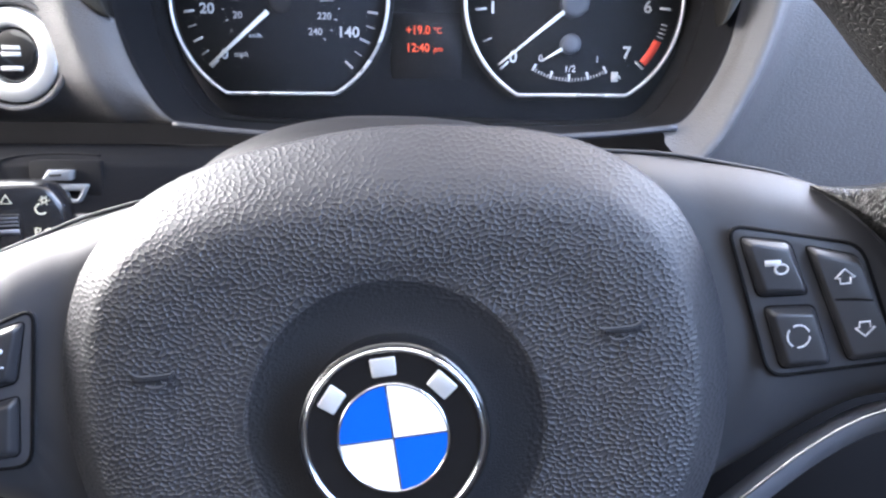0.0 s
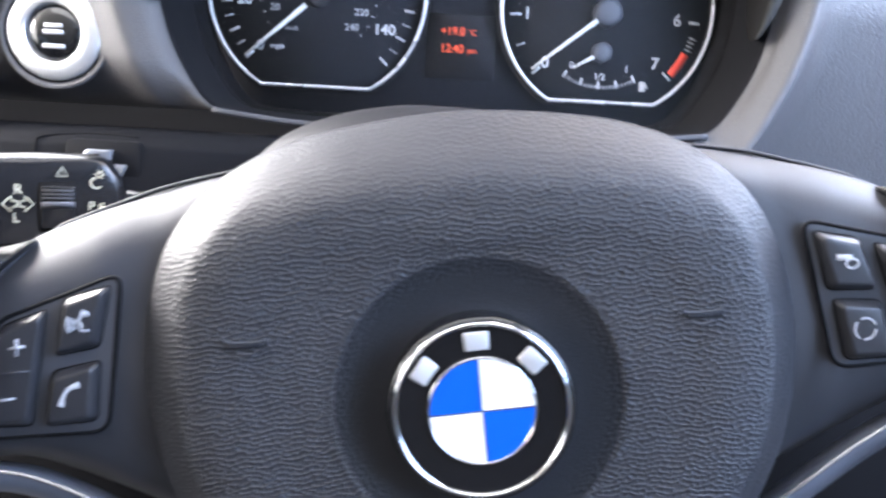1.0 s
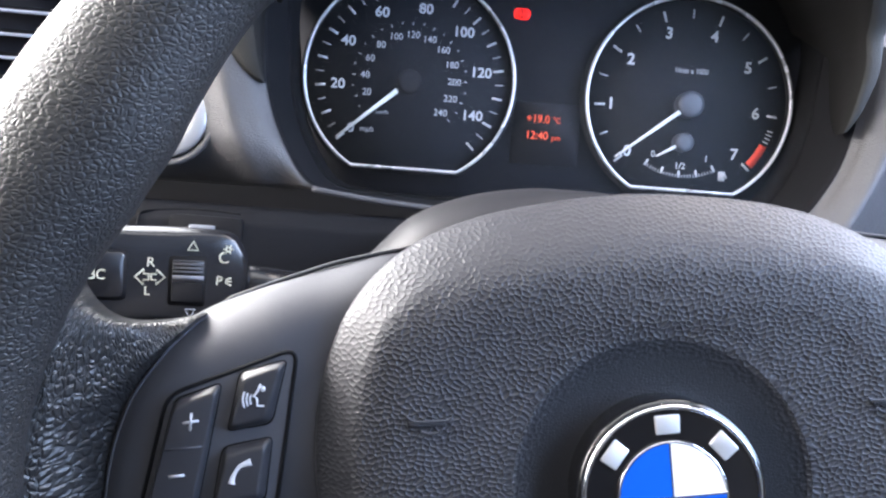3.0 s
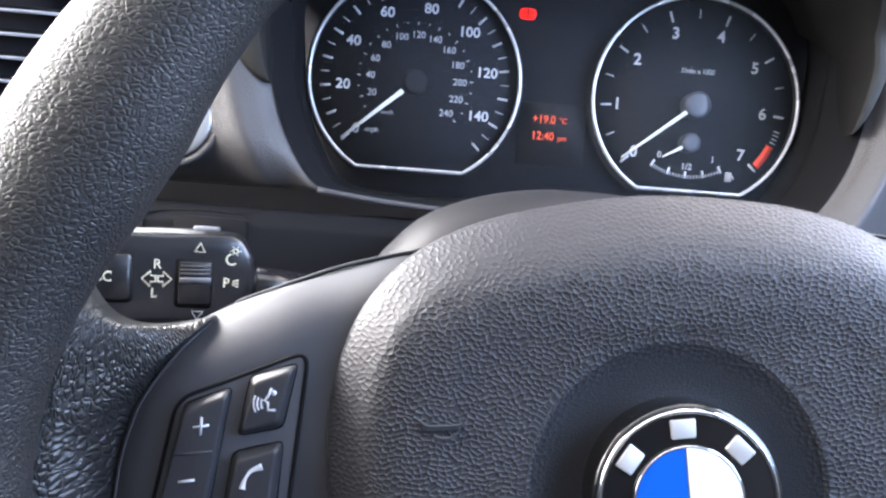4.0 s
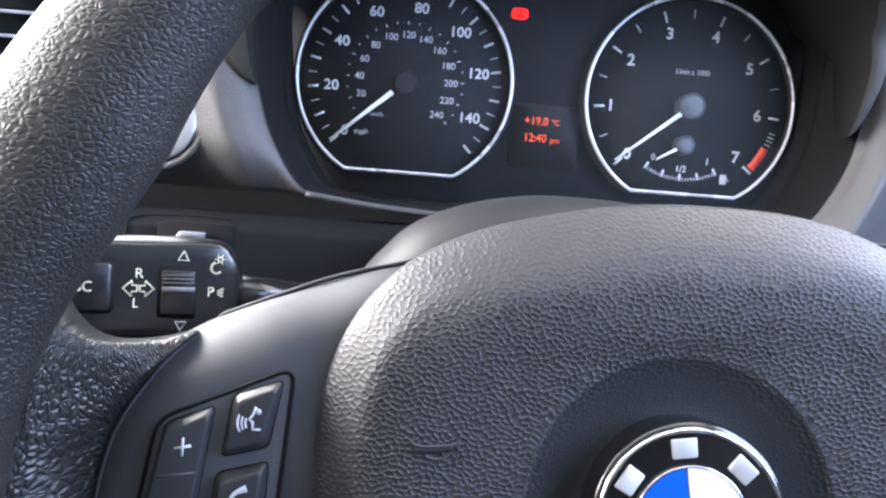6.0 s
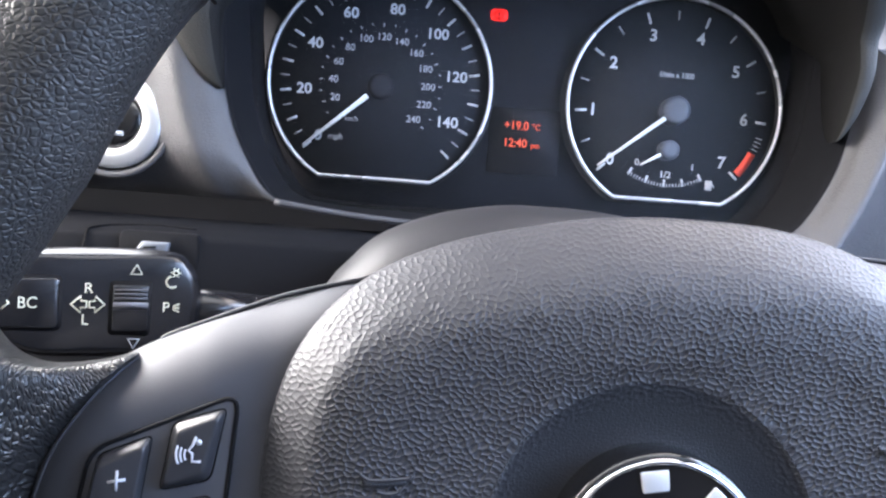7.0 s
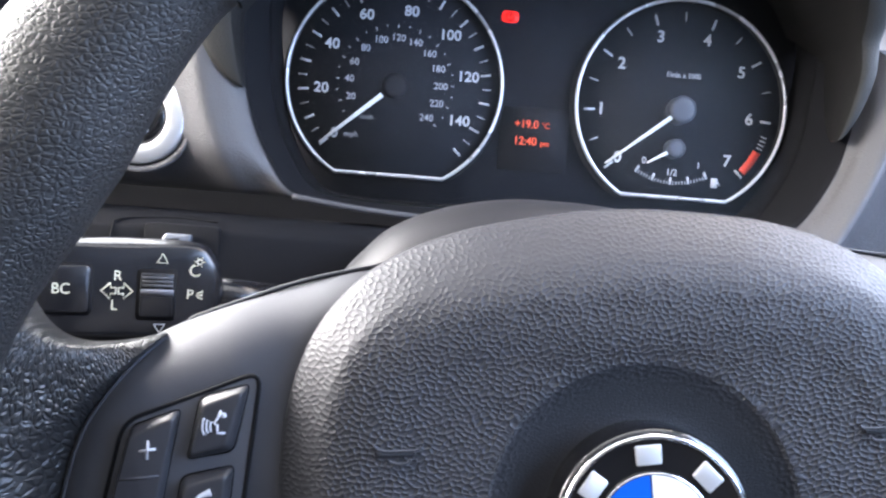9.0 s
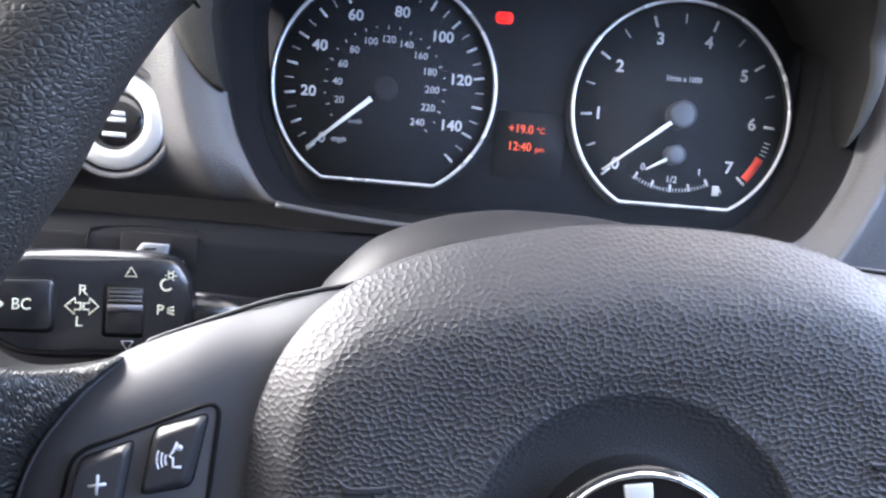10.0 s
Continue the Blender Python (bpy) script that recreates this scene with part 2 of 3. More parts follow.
def joined(*meshes):
    bm = meshes[0]
    for other in meshes[1:]:
        mesh = bpy.data.meshes.new("join")
        other.to_mesh(mesh)
        other.free()
        bm.from_mesh(mesh)
        bpy.data.meshes.remove(mesh)
    return bm


def circle(cx, cy, r, n=48, a0=0.0, a1=360.0):
    full = abs(a1 - a0) >= 360
    return [(cx + r * math.cos(radians(a0 + (a1 - a0) * i / (n if full else n - 1))), cy + r * math.sin(radians(a0 + (a1 - a0) * i / (n if full else n - 1)))) for i in range(n)]


def bar(a, b, w, z0, z1, w2=None):
    """A straight bar from a to b in the face's plane."""
    a, b = Vector(a), Vector(b)
    s = (b - a).normalized()
    s = Vector((-s.y, s.x)) * 0.5
    w2 = w if w2 is None else w2
    return slab([a - s * w, b - s * w2, b + s * w2, a + s * w], z0, z1)


def text(name, words, height, x, y, z, mat, parent, label="", turn=0.0, bold=0.0, stretch=1.0, depth=0.15):
    """Raised print in the built-in font; height is that of a figure, in millimetres."""
    data = bpy.data.curves.new(name, "FONT")
    data.body, data.size, data.align_x, data.align_y = words, 1.0, "CENTER", "CENTER"
    data.offset, data.extrude = bold, 0.02
    data.resolution_u = 4
    tmp = bpy.data.objects.new(name, data)
    mesh = bpy.data.meshes.new_from_object(tmp)
    bpy.data.objects.remove(tmp)
    bpy.data.curves.remove(data)
    mesh.name = name
    s = height / 0.72 * 0.001
    mesh.transform(Matrix.Translation((x * 0.001, y * 0.001, z * 0.001)) @ Matrix.Rotation(radians(turn), 4, "Z") @ Matrix.Diagonal((s * stretch, s, depth * 0.05, 1)))
    mesh.materials.clear()
    mesh.materials.append(mat)
    ob = new(name, mesh)
    ob.parent = parent
    return tagged(ob, label) if label else ob


def lathe(profile, cx=0.0, cy=0.0, n=64):
    """A turned solid: profile of (radius, height), the first and last at the axis or left open."""
    rings = [[(x, y, z) for x, y in circle(cx, cy, max(r, 0.01), n)] for r, z in profile]
    return loft(rings, profile[0][0] <= 0.01, profile[-1][0] <= 0.01)


FACE = BASE @ pose(0, 0, 0, 90, 0, 0)
WHEEL = BASE @ pose(0.09997, -0.24223, -0.08349, 86, 0, 0) @ pose(0, 0, 0, 0, 0, 6.5)
STALK = BASE @ Matrix(((0.9292, -0.0184, 0.3692, -0.03107), (0.3697, 0.0464, -0.9280, -0.13832), (0.0, 0.9988, 0.0499, -0.05181), (0, 0, 0, 1)))
MID = 102.4


# ---- the cabin that closes the place ----
def block(name, x0, x1, y0, y1, z0, z1, mat, label, category="car body"):
    bm = slab([(x0, y0), (x1, y0), (x1, y1), (x0, y1)], z0, z1)
    return tagged(part(name, bm, mat, flat=True), label, category, kind="structure")


block("ground", -60000, 60000, -60000, 60000, -100, 0, ASPHALT, "pale worn asphalt ground outside the car", "ground")
block("floor", -1020, 520, -2100, 700, 150, 190, CABIN, "dark carpeted car floor", "floor")
# unseen roof; its front edge is drawn forward to keep sun off the instruments
block("ceiling", -900, 420, -1900, -110, 1430, 1460, LINING, "pale fabric roof lining, unseen, drawn forward against the sun", "ceiling")
for side, x0, x1 in (("left", -1080, -1020), ("right", 520, 580)):
    block("door_" + side, x0, x1, -1000, 60, 190, 1020, CABIN, "dark lower door panel under an open window", "door")
    # unseen, raised to the roof in place of rear side windows to block light
    block("quarter_panel_" + side, x0, x1, -2100, -1060, 190, 1440, CABIN, "unseen dark rear side panel raised to block light")
    block("door_pillar_" + side, x0 + (120 if side == "left" else -120), x1 + (120 if side == "left" else -120), -1060, -960, 190, 1440, CABIN, "dark centre pillar of the cabin")
    block("footwell_side_" + side, x0, x1, 60, 760, 190, 1000, CABIN, "dark footwell side panel")
# unseen, closed up to the roof to stop light from behind
block("rear_light_block", -1080, 580, -2160, -2100, 190, 1440, CABIN, "unseen dark panel raised to the roof against light from behind")
block("dashboard_top", -1020, 520, 130, 700, 990, 1020, CABIN, "dark upper shelf of the dashboard below the windscreen", "dashboard")
block("wall_front", -1080, 580, 700, 760, 190, 960, CABIN, "dark bulkhead behind the dashboard")
for x in (-1000, 440):
    bm = tube([(x, 560, 990), (x + (60 if x < 0 else -60), 100, 1270), (x + (110 if x < 0 else -110), -340, 1440)], 32, 10)
    tagged(part("windscreen_pillar", bm, CABIN), "slim dark windscreen pillar", "pillar", "windscreen pillars", "structure")


# ---- dashboard ----
def grown(outline, d, centre=(MID, 45.0)):
    c = Vector(centre)
    return [c + (Vector(p) - c) * (1 + d / (Vector(p) - c).length) for p in outline]


INNER = curve(mirrored([(0, -20), (60, -19), (100, -16.5), (116, -12), (127, 2), (136, 22), (141, 50), (140, 95), (104, 130), (50, 138), (0, 140)], MID), 8)
RIDGE = curve(mirrored([(0, -46), (70, -45), (115, -38), (131, -26), (142, -8), (152, 15), (159, 42), (162, 80), (150, 130), (100, 165), (0, 175)], MID), 8)


def mixed(a, b, t):
    return [p.lerp(q, t) for p, q in zip(a, b)]


def flank(points, h, side, floor, top=84.0, slope=0.0, spread=1.0, shift=0.0, lean=0.0, roll=0.0):
    """One ring of the fascia beside the instruments, from the foot of the trim up to the hood."""
    ring = []
    for p, mark in zip(points, INNER):
        if (mark.x - MID) * side > (104 if side > 0 else 112) and mark.y < 84:
            under, over = max(0.0, floor - p.y), max(0.0, p.y - top)
            ring.append((mark.y, (MID + (p.x - MID) * spread + shift, max(floor, min(p.y, top)), h - over * slope - under * 1.2 - lean * max(0.0, 45.0 - p.y) - roll * 0.03 * max(0.0, 8.0 - max(p.y, floor)) ** 2)))
    return [q for _, q in sorted(ring, key=lambda r: r[0])]


dash = root("dashboard", FACE, "grey grained vinyl dashboard round the instruments", "dashboard")
for side, floor in ((1, -70.0), (-1, -15.0)):
    lean, roll = (0.28, 0.0) if side > 0 else (0.0, 1.0)
    slope = ((0.35, 48.4, 0.2), (0.6, 51.4, 0.5), (0.85, 55.0, 0.8)) if side > 0 else ((0.35, 49.4, 0.6), (0.6, 51.2, 0.9), (0.85, 53.4, 1.0))
    brow = grown(RIDGE, -4) if side > 0 else RIDGE
    rings = [flank(grown(INNER, 1), 34, side, -90), flank(grown(INNER, 1), 43, side, -90), flank(grown(INNER, 2), 45.2, side, -90), flank(grown(INNER, 5), 47.0 if side > 0 else 47.5, side, floor, roll=roll * 0.3)]
    rings += [flank(mixed(INNER, brow, t), h, side, floor, roll=roll * r) for t, h, r in slope]
    crest = (57.0, 56.4, 54.2, 51.0) if side > 0 else (54.4, 54.2, 53.3, 51.2)
    rings += [flank(brow, crest[0], side, floor, roll=roll), flank(grown(brow, 2.5), crest[1], side, floor, roll=roll), flank(grown(brow, 5), crest[2], side, floor, lean=0.3 * lean, roll=roll), flank(grown(brow, 9), crest[3], side, floor, lean=0.7 * lean, roll=roll)]
    rings += [flank(grown(RIDGE, 18), 47.5, side, floor, slope=0.3, lean=lean, roll=roll), flank(grown(RIDGE, 45), 46, side, floor, slope=0.8, lean=lean, roll=roll), flank(grown(RIDGE, 110), 45, side, floor, slope=1.5, lean=lean, roll=roll)]
    rings += [flank(grown(RIDGE, 130), 44, side, floor, slope=2.6, spread=2.4, shift=-40, lean=lean, roll=roll)]
    part("fascia", loft(rings, around=False), VINYL, dash, "grey grained vinyl fascia")
part("bezel_wall", loft([[(p.x, p.y, h) for p in grown(INNER, d)] for d, h in ((-5.2, 12), (-4.6, 15), (-3.2, 22), (-1.2, 34), (-0.2, 41), (0.2, 43.6), (1.4, 45))]), WALL, dash, "matt charcoal wall round the instruments")
part("inner_wall", loft([[(p.x, p.y, h) for p in grown(INNER, d)] for d, h in ((-9.0, -6), (-7.4, 8), (-6.2, 11.6), (-5.4, 12.4), (-4.4, 12.6))]), WALL, dash, "black inner wall round the instruments")
sag = curve([(-13, -15), (20, -18.5), (60, -20.5), (MID, -21), (2 * MID - 60, -20.5), (2 * MID - 20, -18.5), (2 * MID + 13, -15)], 6, False)
part("trim_strip", tube([(p.x, p.y, 47.5) for p in sag], 1.5, 8, squash=1.0), DARK_TRIM, dash, "thin satin strip along the lower edge of the instruments")

# hood over the instruments: a thick rounded arch
arch = ((146, 30), (147, 37), (148, 47), (149, 62), (148, 90), (138, 125), (105, 152), (50, 162))
path = curve([(MID - 11 + dx, y) for dx, y in arch] + [(MID - 9, 165)] + [(MID - 10 - dx, y) for dx, y in arch[::-1]], 6, False)
section = rounded([(-16, 60), (7, 60), (7, -20), (-16, -20)], 9, 5)
rings = []
for i, p in enumerate(path):
    d = path[min(i + 1, len(path) - 1)] - path[max(i - 1, 0)]
    out = Vector((d.y, -d.x)).normalized()
    k = 0.04 + 0.96 * min(1, min(i, len(path) - 1 - i) / 18) ** 0.8
    reach = 1 + 0.9 * min(1, max(0, (p.y - 75) / 70))
    thin = min(1.0, max(0.0, (p.x - MID - 60) / 50))
    inner = -16 + 13 * thin - 22 * min(1.0, max(0.0, (p.y - 62) / 68)) ** 1.5
    back = 26 - 46 * min(1.0, max(0.0, (p.y - 70) / 30))
    rings.append([(p.x + out.x * (inner + (s.x + 16) * k * (7 - inner) / 23), p.y + out.y * (inner + (s.x + 16) * k * (7 - inner) / 23), 48 + ((max(s.y, back) if s.y < 40 else 58 * reach - (60 - s.y)) - 48) * (0.15 + 0.85 * k)) for s in section])
hood = root("instrument_hood", FACE, "dark grained hood arching over the instruments", "hood")
part("hood_shell", loft([r[3:21] for r in rings], around=False), HOOD, hood, "dark grained outer shell")
part("hood_inner_face", loft([r[20:] + r[:4] for r in rings], around=False), HOOD_SHADED, hood, "inner face of the hood, shade put into its colour")

# lower panels under the fascia
lower = root("lower_dash_panel", FACE, "dark plastic panel below the dashboard fascia", "panel")


def ledge(x0, x1, top, reach):
    front = [(top, 30), (top, reach - 22), (top - 1.5, reach - 10), (top - 6, reach - 3), (top - 14, reach), (top - 60, reach + 4), (top - 260, reach + 10)]
    line = curve(front, 4, False) + [Vector((top - 260, 20)), Vector((top, 20))]
    return loft([[(x, p.x, p.y) for p in line] for x in (x0, x1)], True, True)


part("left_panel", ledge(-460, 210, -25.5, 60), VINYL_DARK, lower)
# gap black on the right panel: the shade behind the wheel, as colour
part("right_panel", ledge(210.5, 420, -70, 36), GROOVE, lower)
groove = curve([(-88, -58), (-88, -36), (-85, -30.5), (-64, -28.6), (-44, -29.2)], 6, False)
skin = [np.interp(-p.y, (25.5, 27, 31.5, 39.5, 85.5), (38, 50, 57, 60, 64)) for p in groove]
part("panel_groove", tube([(p.x, p.y, h + 1.3) for p, h in zip(groove, skin)], 0.6, 6), GROOVE, lower)

# remote key slot
slot = root("key_slot", FACE, "small key slot with a clear grey rim in the dark panel", "key slot")
part("slot_frame", slab(rounded([(-74, -54), (-41, -54), (-41, -31), (-74, -31)], 3), 55, 61.2, 0.8), VINYL_DARK, slot, "dark recess plate")
key_body = part("key_body", slab(rounded([(-66.6, -39.8), (-63.6, -35.0), (-52.6, -35.0), (-53.4, -39.8)], 0.9), 60, 66.0, 1.3), KEY_CLEAR, slot, "clear grey end of the key")
part("key_mark", bar((-62.4, -37.6), (-57.2, -37.2), 0.9, 65.9, 66.2), GROOVE, key_body)
outer, hole = ([Vector(p) for p in rounded(pts, r, 5)] for pts, r in (([(-64.2, -41.4), (-46.4, -41.4), (-50.8, -49.8), (-57.0, -49.8)], 1.6), ([(-56.6, -44.4), (-49.4, -44.4), (-51.6, -48.2), (-55.4, -48.2)], 1.2)))
part("key_loop", loft([[(p.x, p.y, h) for p in line] for line, h in ((outer, 60), (outer, 64.0), (mixed(outer, hole, 0.2), 64.6), (mixed(outer, hole, 0.85), 64.4), (hole, 63.6), (hole, 60))]), KEY_CLEAR, slot, "small clear loop with a hole")

# start button
start = root("start_button", FACE @ pose(-0.0834, 0.0152, 0.0475) @ Matrix.Scale(0.9, 4), "round engine start button with a wide polished silver ring", "button")
part("button_well", lathe([(24.9, -3), (24.9, 0.2), (24.2, 0.4), (23.2, -2)]), GROOVE, start, "dark gap round the ring")
part("silver_ring", lathe([(23.3, -3), (23.3, 0.8), (22.9, 1.7), (21.8, 2.3), (18.0, 3.0), (14.9, 3.2), (14.1, 2.6), (13.6, -3)]), BRUSHED, start, "polished silver ring")
part("push_face", lathe([(13.1, -3), (13.1, 0.9), (12.5, 1.6), (8, 2.3), (0.01, 2.6)]), ENAMEL_BLACK, start, "glossy dark push face")
part("collar", tube([(x, y, 0.2) for x, y in circle(0, 0, 26.4, 64)], 1.7, 10, True), VINYL, start, "rounded vinyl collar")
for y, w in ((3.4, 9), (0.4, 10), (-6.6, 11)):
    part("lettering_bar", slab(rounded([(-w / 2, y - 1.1), (w / 2, y - 1.1), (w / 2, y + 1.1), (-w / 2, y + 1.1)], 0.5), 1.2, 2.8 if y > -5 else 2.55), PRINT, start, "unreadable white lettering")

# air vent in the middle of the dashboard
vent = root("air_vent", FACE, "dark air vent with thin horizontal slats", "air vent")
part("vent_back", slab([(-330, -28), (-122, -28), (-122, 72), (-330, 72)], 46, 47.5), BEZEL, vent)
part("vent_frame", joined(slab([(-336, 70), (-116, 70), (-116, 76), (-336, 76)], 44, 55, 1.5), slab([(-336, -32), (-116, -32), (-116, -26), (-336, -26)], 44, 55, 1.5), slab([(-121, -26), (-116, -26), (-116, 70), (-121, 70)], 44, 55, 1.5)), VINYL_DARK, vent)
for i in range(9):
    z = -20 + 10.4 * i
    bm = loft([[(x, z, 55), (x, z + 0.9, 55.4), (x, z + 1.6, 54.6), (x, z + 4.2, 48), (x, z + 3.4, 47.6)] for x in (-330, -121)], True, True)
    slat = part("slat", bm, VINYL_DARK, vent)
    # a pale bar paints the light that the slat's front edge catches
    part("slat_glint", tube([(-330, z + 0.6, 55.2), (-121, z + 0.6, 55.2)], 0.75, 6), SLAT_GLINT, slat, "front edge painted pale for the light it catches")


# ---- instrument cluster ----
cluster = root("instrument_cluster", FACE, "black instrument cluster with two silver-ringed dials", "instruments")
part("back_panel", slab(grown(INNER, 2.5), -9, -5), BEZEL, cluster, "glossy black panel")


def dial(name, cx, label):
    """A dial with a flattened foot: face, ring and wall."""
    cy, r, chord = 47.3, 54.8, 27.8
    a = math.degrees(math.asin(47.3 / r))
    line = [(cx + x, cy + y) for x, y in circle(0, 0, r, 100, -a, 180 + a)]
    whole = part(name, slab(line, -6, -3), DIAL, cluster, label)
    part("ring", tube([(x, y, 1.2) for x, y in line], 0.95, 8, True, 1.3), DIAL_RING, whole, "bright silver ring")
    part("ring_wall", loft([[(cx + (x - cx) * k, cy + (y - cy) * k, h) for x, y in line] for k, h in ((0.985, -3.2), (0.985, 1.2), (1.03, 1.2), (1.05, -5.2))]), DIAL_WALL, whole, "dark grey wall of the ring")
    return whole


def at(cx, r, a, cy=47.0):
    return (cx + r * math.cos(radians(a)), cy + r * math.sin(radians(a)))


def needle(name, cx, cy, a, r0, r1, w, cap, cap_mat, parent, top, sunk=0.0):
    p, q = at(cx, r0, a, cy), at(cx, r1, a, cy)
    whole = part(name, bar(p, q, w, top - 3.2, top - 1.6, w * 0.4), NEEDLE, parent, "white pointer")
    part("cap", lathe([(cap, -2.8), (cap, top - sunk - 1.4), (cap - 0.8, top - sunk - 0.3), (cap - 2.5, top - sunk), (0.01, top - sunk)], cx, cy, 32), cap_mat, whole, "round cap")


SPEED, TACHO = 27.8, 176.3
speedo = dial("speedometer", SPEED, "black speedometer dial with white figures")
for i in range(31):
    a = 223 - i * 5 * 1.775
    if i % 2 == 0:
        part("scale_mark", bar(at(SPEED, 49.8, a), at(SPEED, 44.4, a), 1.15, -3.05, -2.8), PRINT, speedo)
    else:
        part("fine_mark", bar(at(SPEED, 49.6, a), at(SPEED, 45.2, a), 0.55, -3.05, -2.8), PRINT_DIM, speedo)
for mph in range(0, 141, 20):
    a = 223 - mph * 1.775
    text("figure", str(mph), 5.2, *at(SPEED, 40.2 if mph == 0 else 37.9, a), -2.85, PRINT if mph else PRINT_DIM, speedo, bold=0.022, stretch=1.05)
for i in range(25):
    a = 223 - i * 10 * 0.62137 * 1.775
    part("inner_mark", bar(at(SPEED, 30.4, a), at(SPEED, 28.6 if i % 2 == 0 else 29.4, a), 0.5, -3.05, -2.8), PRINT_DIM, speedo)
for kmh in range(20, 241, 20):
    text("small_figure", str(kmh), 3.5, *at(SPEED, 23.6, 222 - kmh * 0.62137 * 1.775), -2.85, PRINT_DIM, speedo, bold=0.01)
text("unit", "mph", 3.0, 7.0, 19.6, -2.85, PRINT_DIM, speedo)
text("unit", "km/h", 2.4, 14.4, 29.0, -2.85, PRINT_DIM, speedo)
needle("speed_needle", SPEED, 46.0, 221.4, 8.2, 48.4, 2.5, 6.4, HUB_DARK, speedo, 2.4, 3.4)

tacho = dial("rev_counter", TACHO, "black rev counter dial with white figures")
for i in range(15):
    a = 223 - i * 0.5 * 37.9
    if i % 2 == 0:
        part("scale_mark", bar(at(TACHO, 49.8, a), at(TACHO, 44.2, a), 1.2, -3.05, -2.8), PRINT, tacho)
    elif i < 13:
        part("fine_mark", bar(at(TACHO, 49.6, a), at(TACHO, 45.0, a), 0.7, -3.05, -2.8), PRINT_DIM, tacho)
for i in range(8):
    text("figure", str(i), 6.0, *at(TACHO, 41.0 if i < 2 else 38.0, 223 - i * 37.9), -2.85, PRINT, tacho, bold=0.02)
red = [at(TACHO, 49.8, a) for a in range(-24, -42, -2)] + [at(TACHO, 45.6, a) for a in range(-40, -22, 2)]
part("red_zone", slab(red[::-1], -3.05, -2.75), PRINT_RED, tacho, "red warning band")
part("warning_marks", joined(*(bar(at(TACHO, 49.8, a), at(TACHO, 46.5, a), 0.6, -3.05, -2.8) for a in (-14, -16.5, -19, -21.5))), PRINT_DIM, tacho)
text("unit", "1/min x 1000", 2.9, 177.4, 64.0, -2.85, PRINT_DIM, tacho, bold=0.008, stretch=0.86)
needle("rev_needle", TACHO, 45.4, 218.9, 4, 48.4, 2.3, 7.0, HUB, tacho, 6.0)
fuel, fuel_fine = [], []
for i in range(25):
    a = 240 + i * 57 / 24
    p, q = at(TACHO, 40.0, a), at(TACHO, 36.2 if i % 6 == 0 else 38.2, a)
    (fuel if i % 6 == 0 else fuel_fine).append(bar(p, q, 1.2 if i % 6 == 0 else 0.5, -3.05, -2.8))
part("fuel_scale", joined(*fuel), PRINT, tacho, "white fuel scale marks")
part("fuel_fine_scale", joined(*fuel_fine), PRINT_DIM, tacho)
for words, x, y in (("0", 160.5, 18.5), ("1/2", 175.6, 13.2), ("1", 189.5, 18.0)):
    text("fuel_figure", words, 3.4, x, y, -2.85, PRINT, tacho, bold=0.008)
part("fuel_symbol", joined(slab(rounded([(197, 7), (200.5, 7), (200.5, 12), (197, 12)], 0.4), -3.05, -2.8), bar((200.6, 10.4), (201.8, 8.4), 0.6, -3.05, -2.8)), PRINT, tacho, "white fuel pump symbol")
needle("fuel_needle", TACHO - 1.4, 25.4, 210.5, 3, 16.5, 1.9, 5.0, HUB, tacho, 5.0)

display = part("display", slab(rounded([(84, 8), (120, 8), (120, 41), (84, 41)], 1.0), -5.2, -4.4), SCREEN, cluster, "dark display window")
text("temperature", "+19.0", 4.3, 97.5, 32.2, -4.0, LIT_ORANGE, display, "glowing orange figures", bold=0.006, stretch=0.92)
text("degree_unit", "°C", 3.0, 107.6, 32.0, -4.0, LIT_ORANGE, display, "glowing orange unit", stretch=0.95)
text("clock", "12:40", 4.3, 97.4, 23.4, -4.0, LIT_ORANGE, display, "glowing orange figures", bold=0.006, stretch=0.92)
text("clock_unit", "pm", 2.9, 107.8, 22.8, -4.0, LIT_ORANGE, display, "glowing orange letters", stretch=0.95)
lamp = part("brake_lamp", slab(rounded([(80.2, 83.9), (88.9, 83.9), (88.9, 89.6), (80.2, 89.6)], 2.4), -5.0, -4.2), LIT_RED, cluster, "lit red brake warning lamp")
part("lamp_symbol", joined(bar((84.5, 88.2), (84.5, 86.4), 0.9, -4.25, -4.0), bar((84.5, 85.9), (84.5, 85.2), 0.9, -4.25, -4.0), tube([(x, y, -4.1) for x, y in circle(84.5, 86.7, 2.1, 24)], 0.28, 5, True)), GROOVE, lamp)


lens = part("lens", slab(grown(INNER, -4.2), 12.8, 14.2), LENS, cluster, "clear plastic lens over the dials", True)
lens.visible_shadow = False


# ---- steering column ----
column = root("steering_column", WHEEL, "smooth grey plastic shroud of the steering column", "column")
crown = curve([(85, 0), (82, 28), (73, 48), (58, 63), (36, 73.5), (17, 78.5), (-1, 81.2), (-18, 82.4), (-38, 80.5), (-56, 75), (-67, 67), (-76, 57), (-85, 35), (-88, 0), (-70, -40), (0, -55), (66, -40)], 6)
part("shroud", pillow(crown, [(0, -190), (0, -98), (1.5, -88), (5, -80), (11, -74), (24, -70), (60, -68)], (0, 10)), SHROUD, column)

stalk = root("indicator_stalk", STALK, "black indicator stalk with cream symbols behind the wheel", "stalk")
head = curve([(-54, 2), (-52, 11), (-44, 16.5), (-36, 17.8), (-16, 18.6), (2, 18), (7.5, 13.5), (10.3, 6.5), (10.2, -3), (6.5, -11.5), (-4, -15), (-22, -16), (-40, -14.8), (-50, -9)], 6)
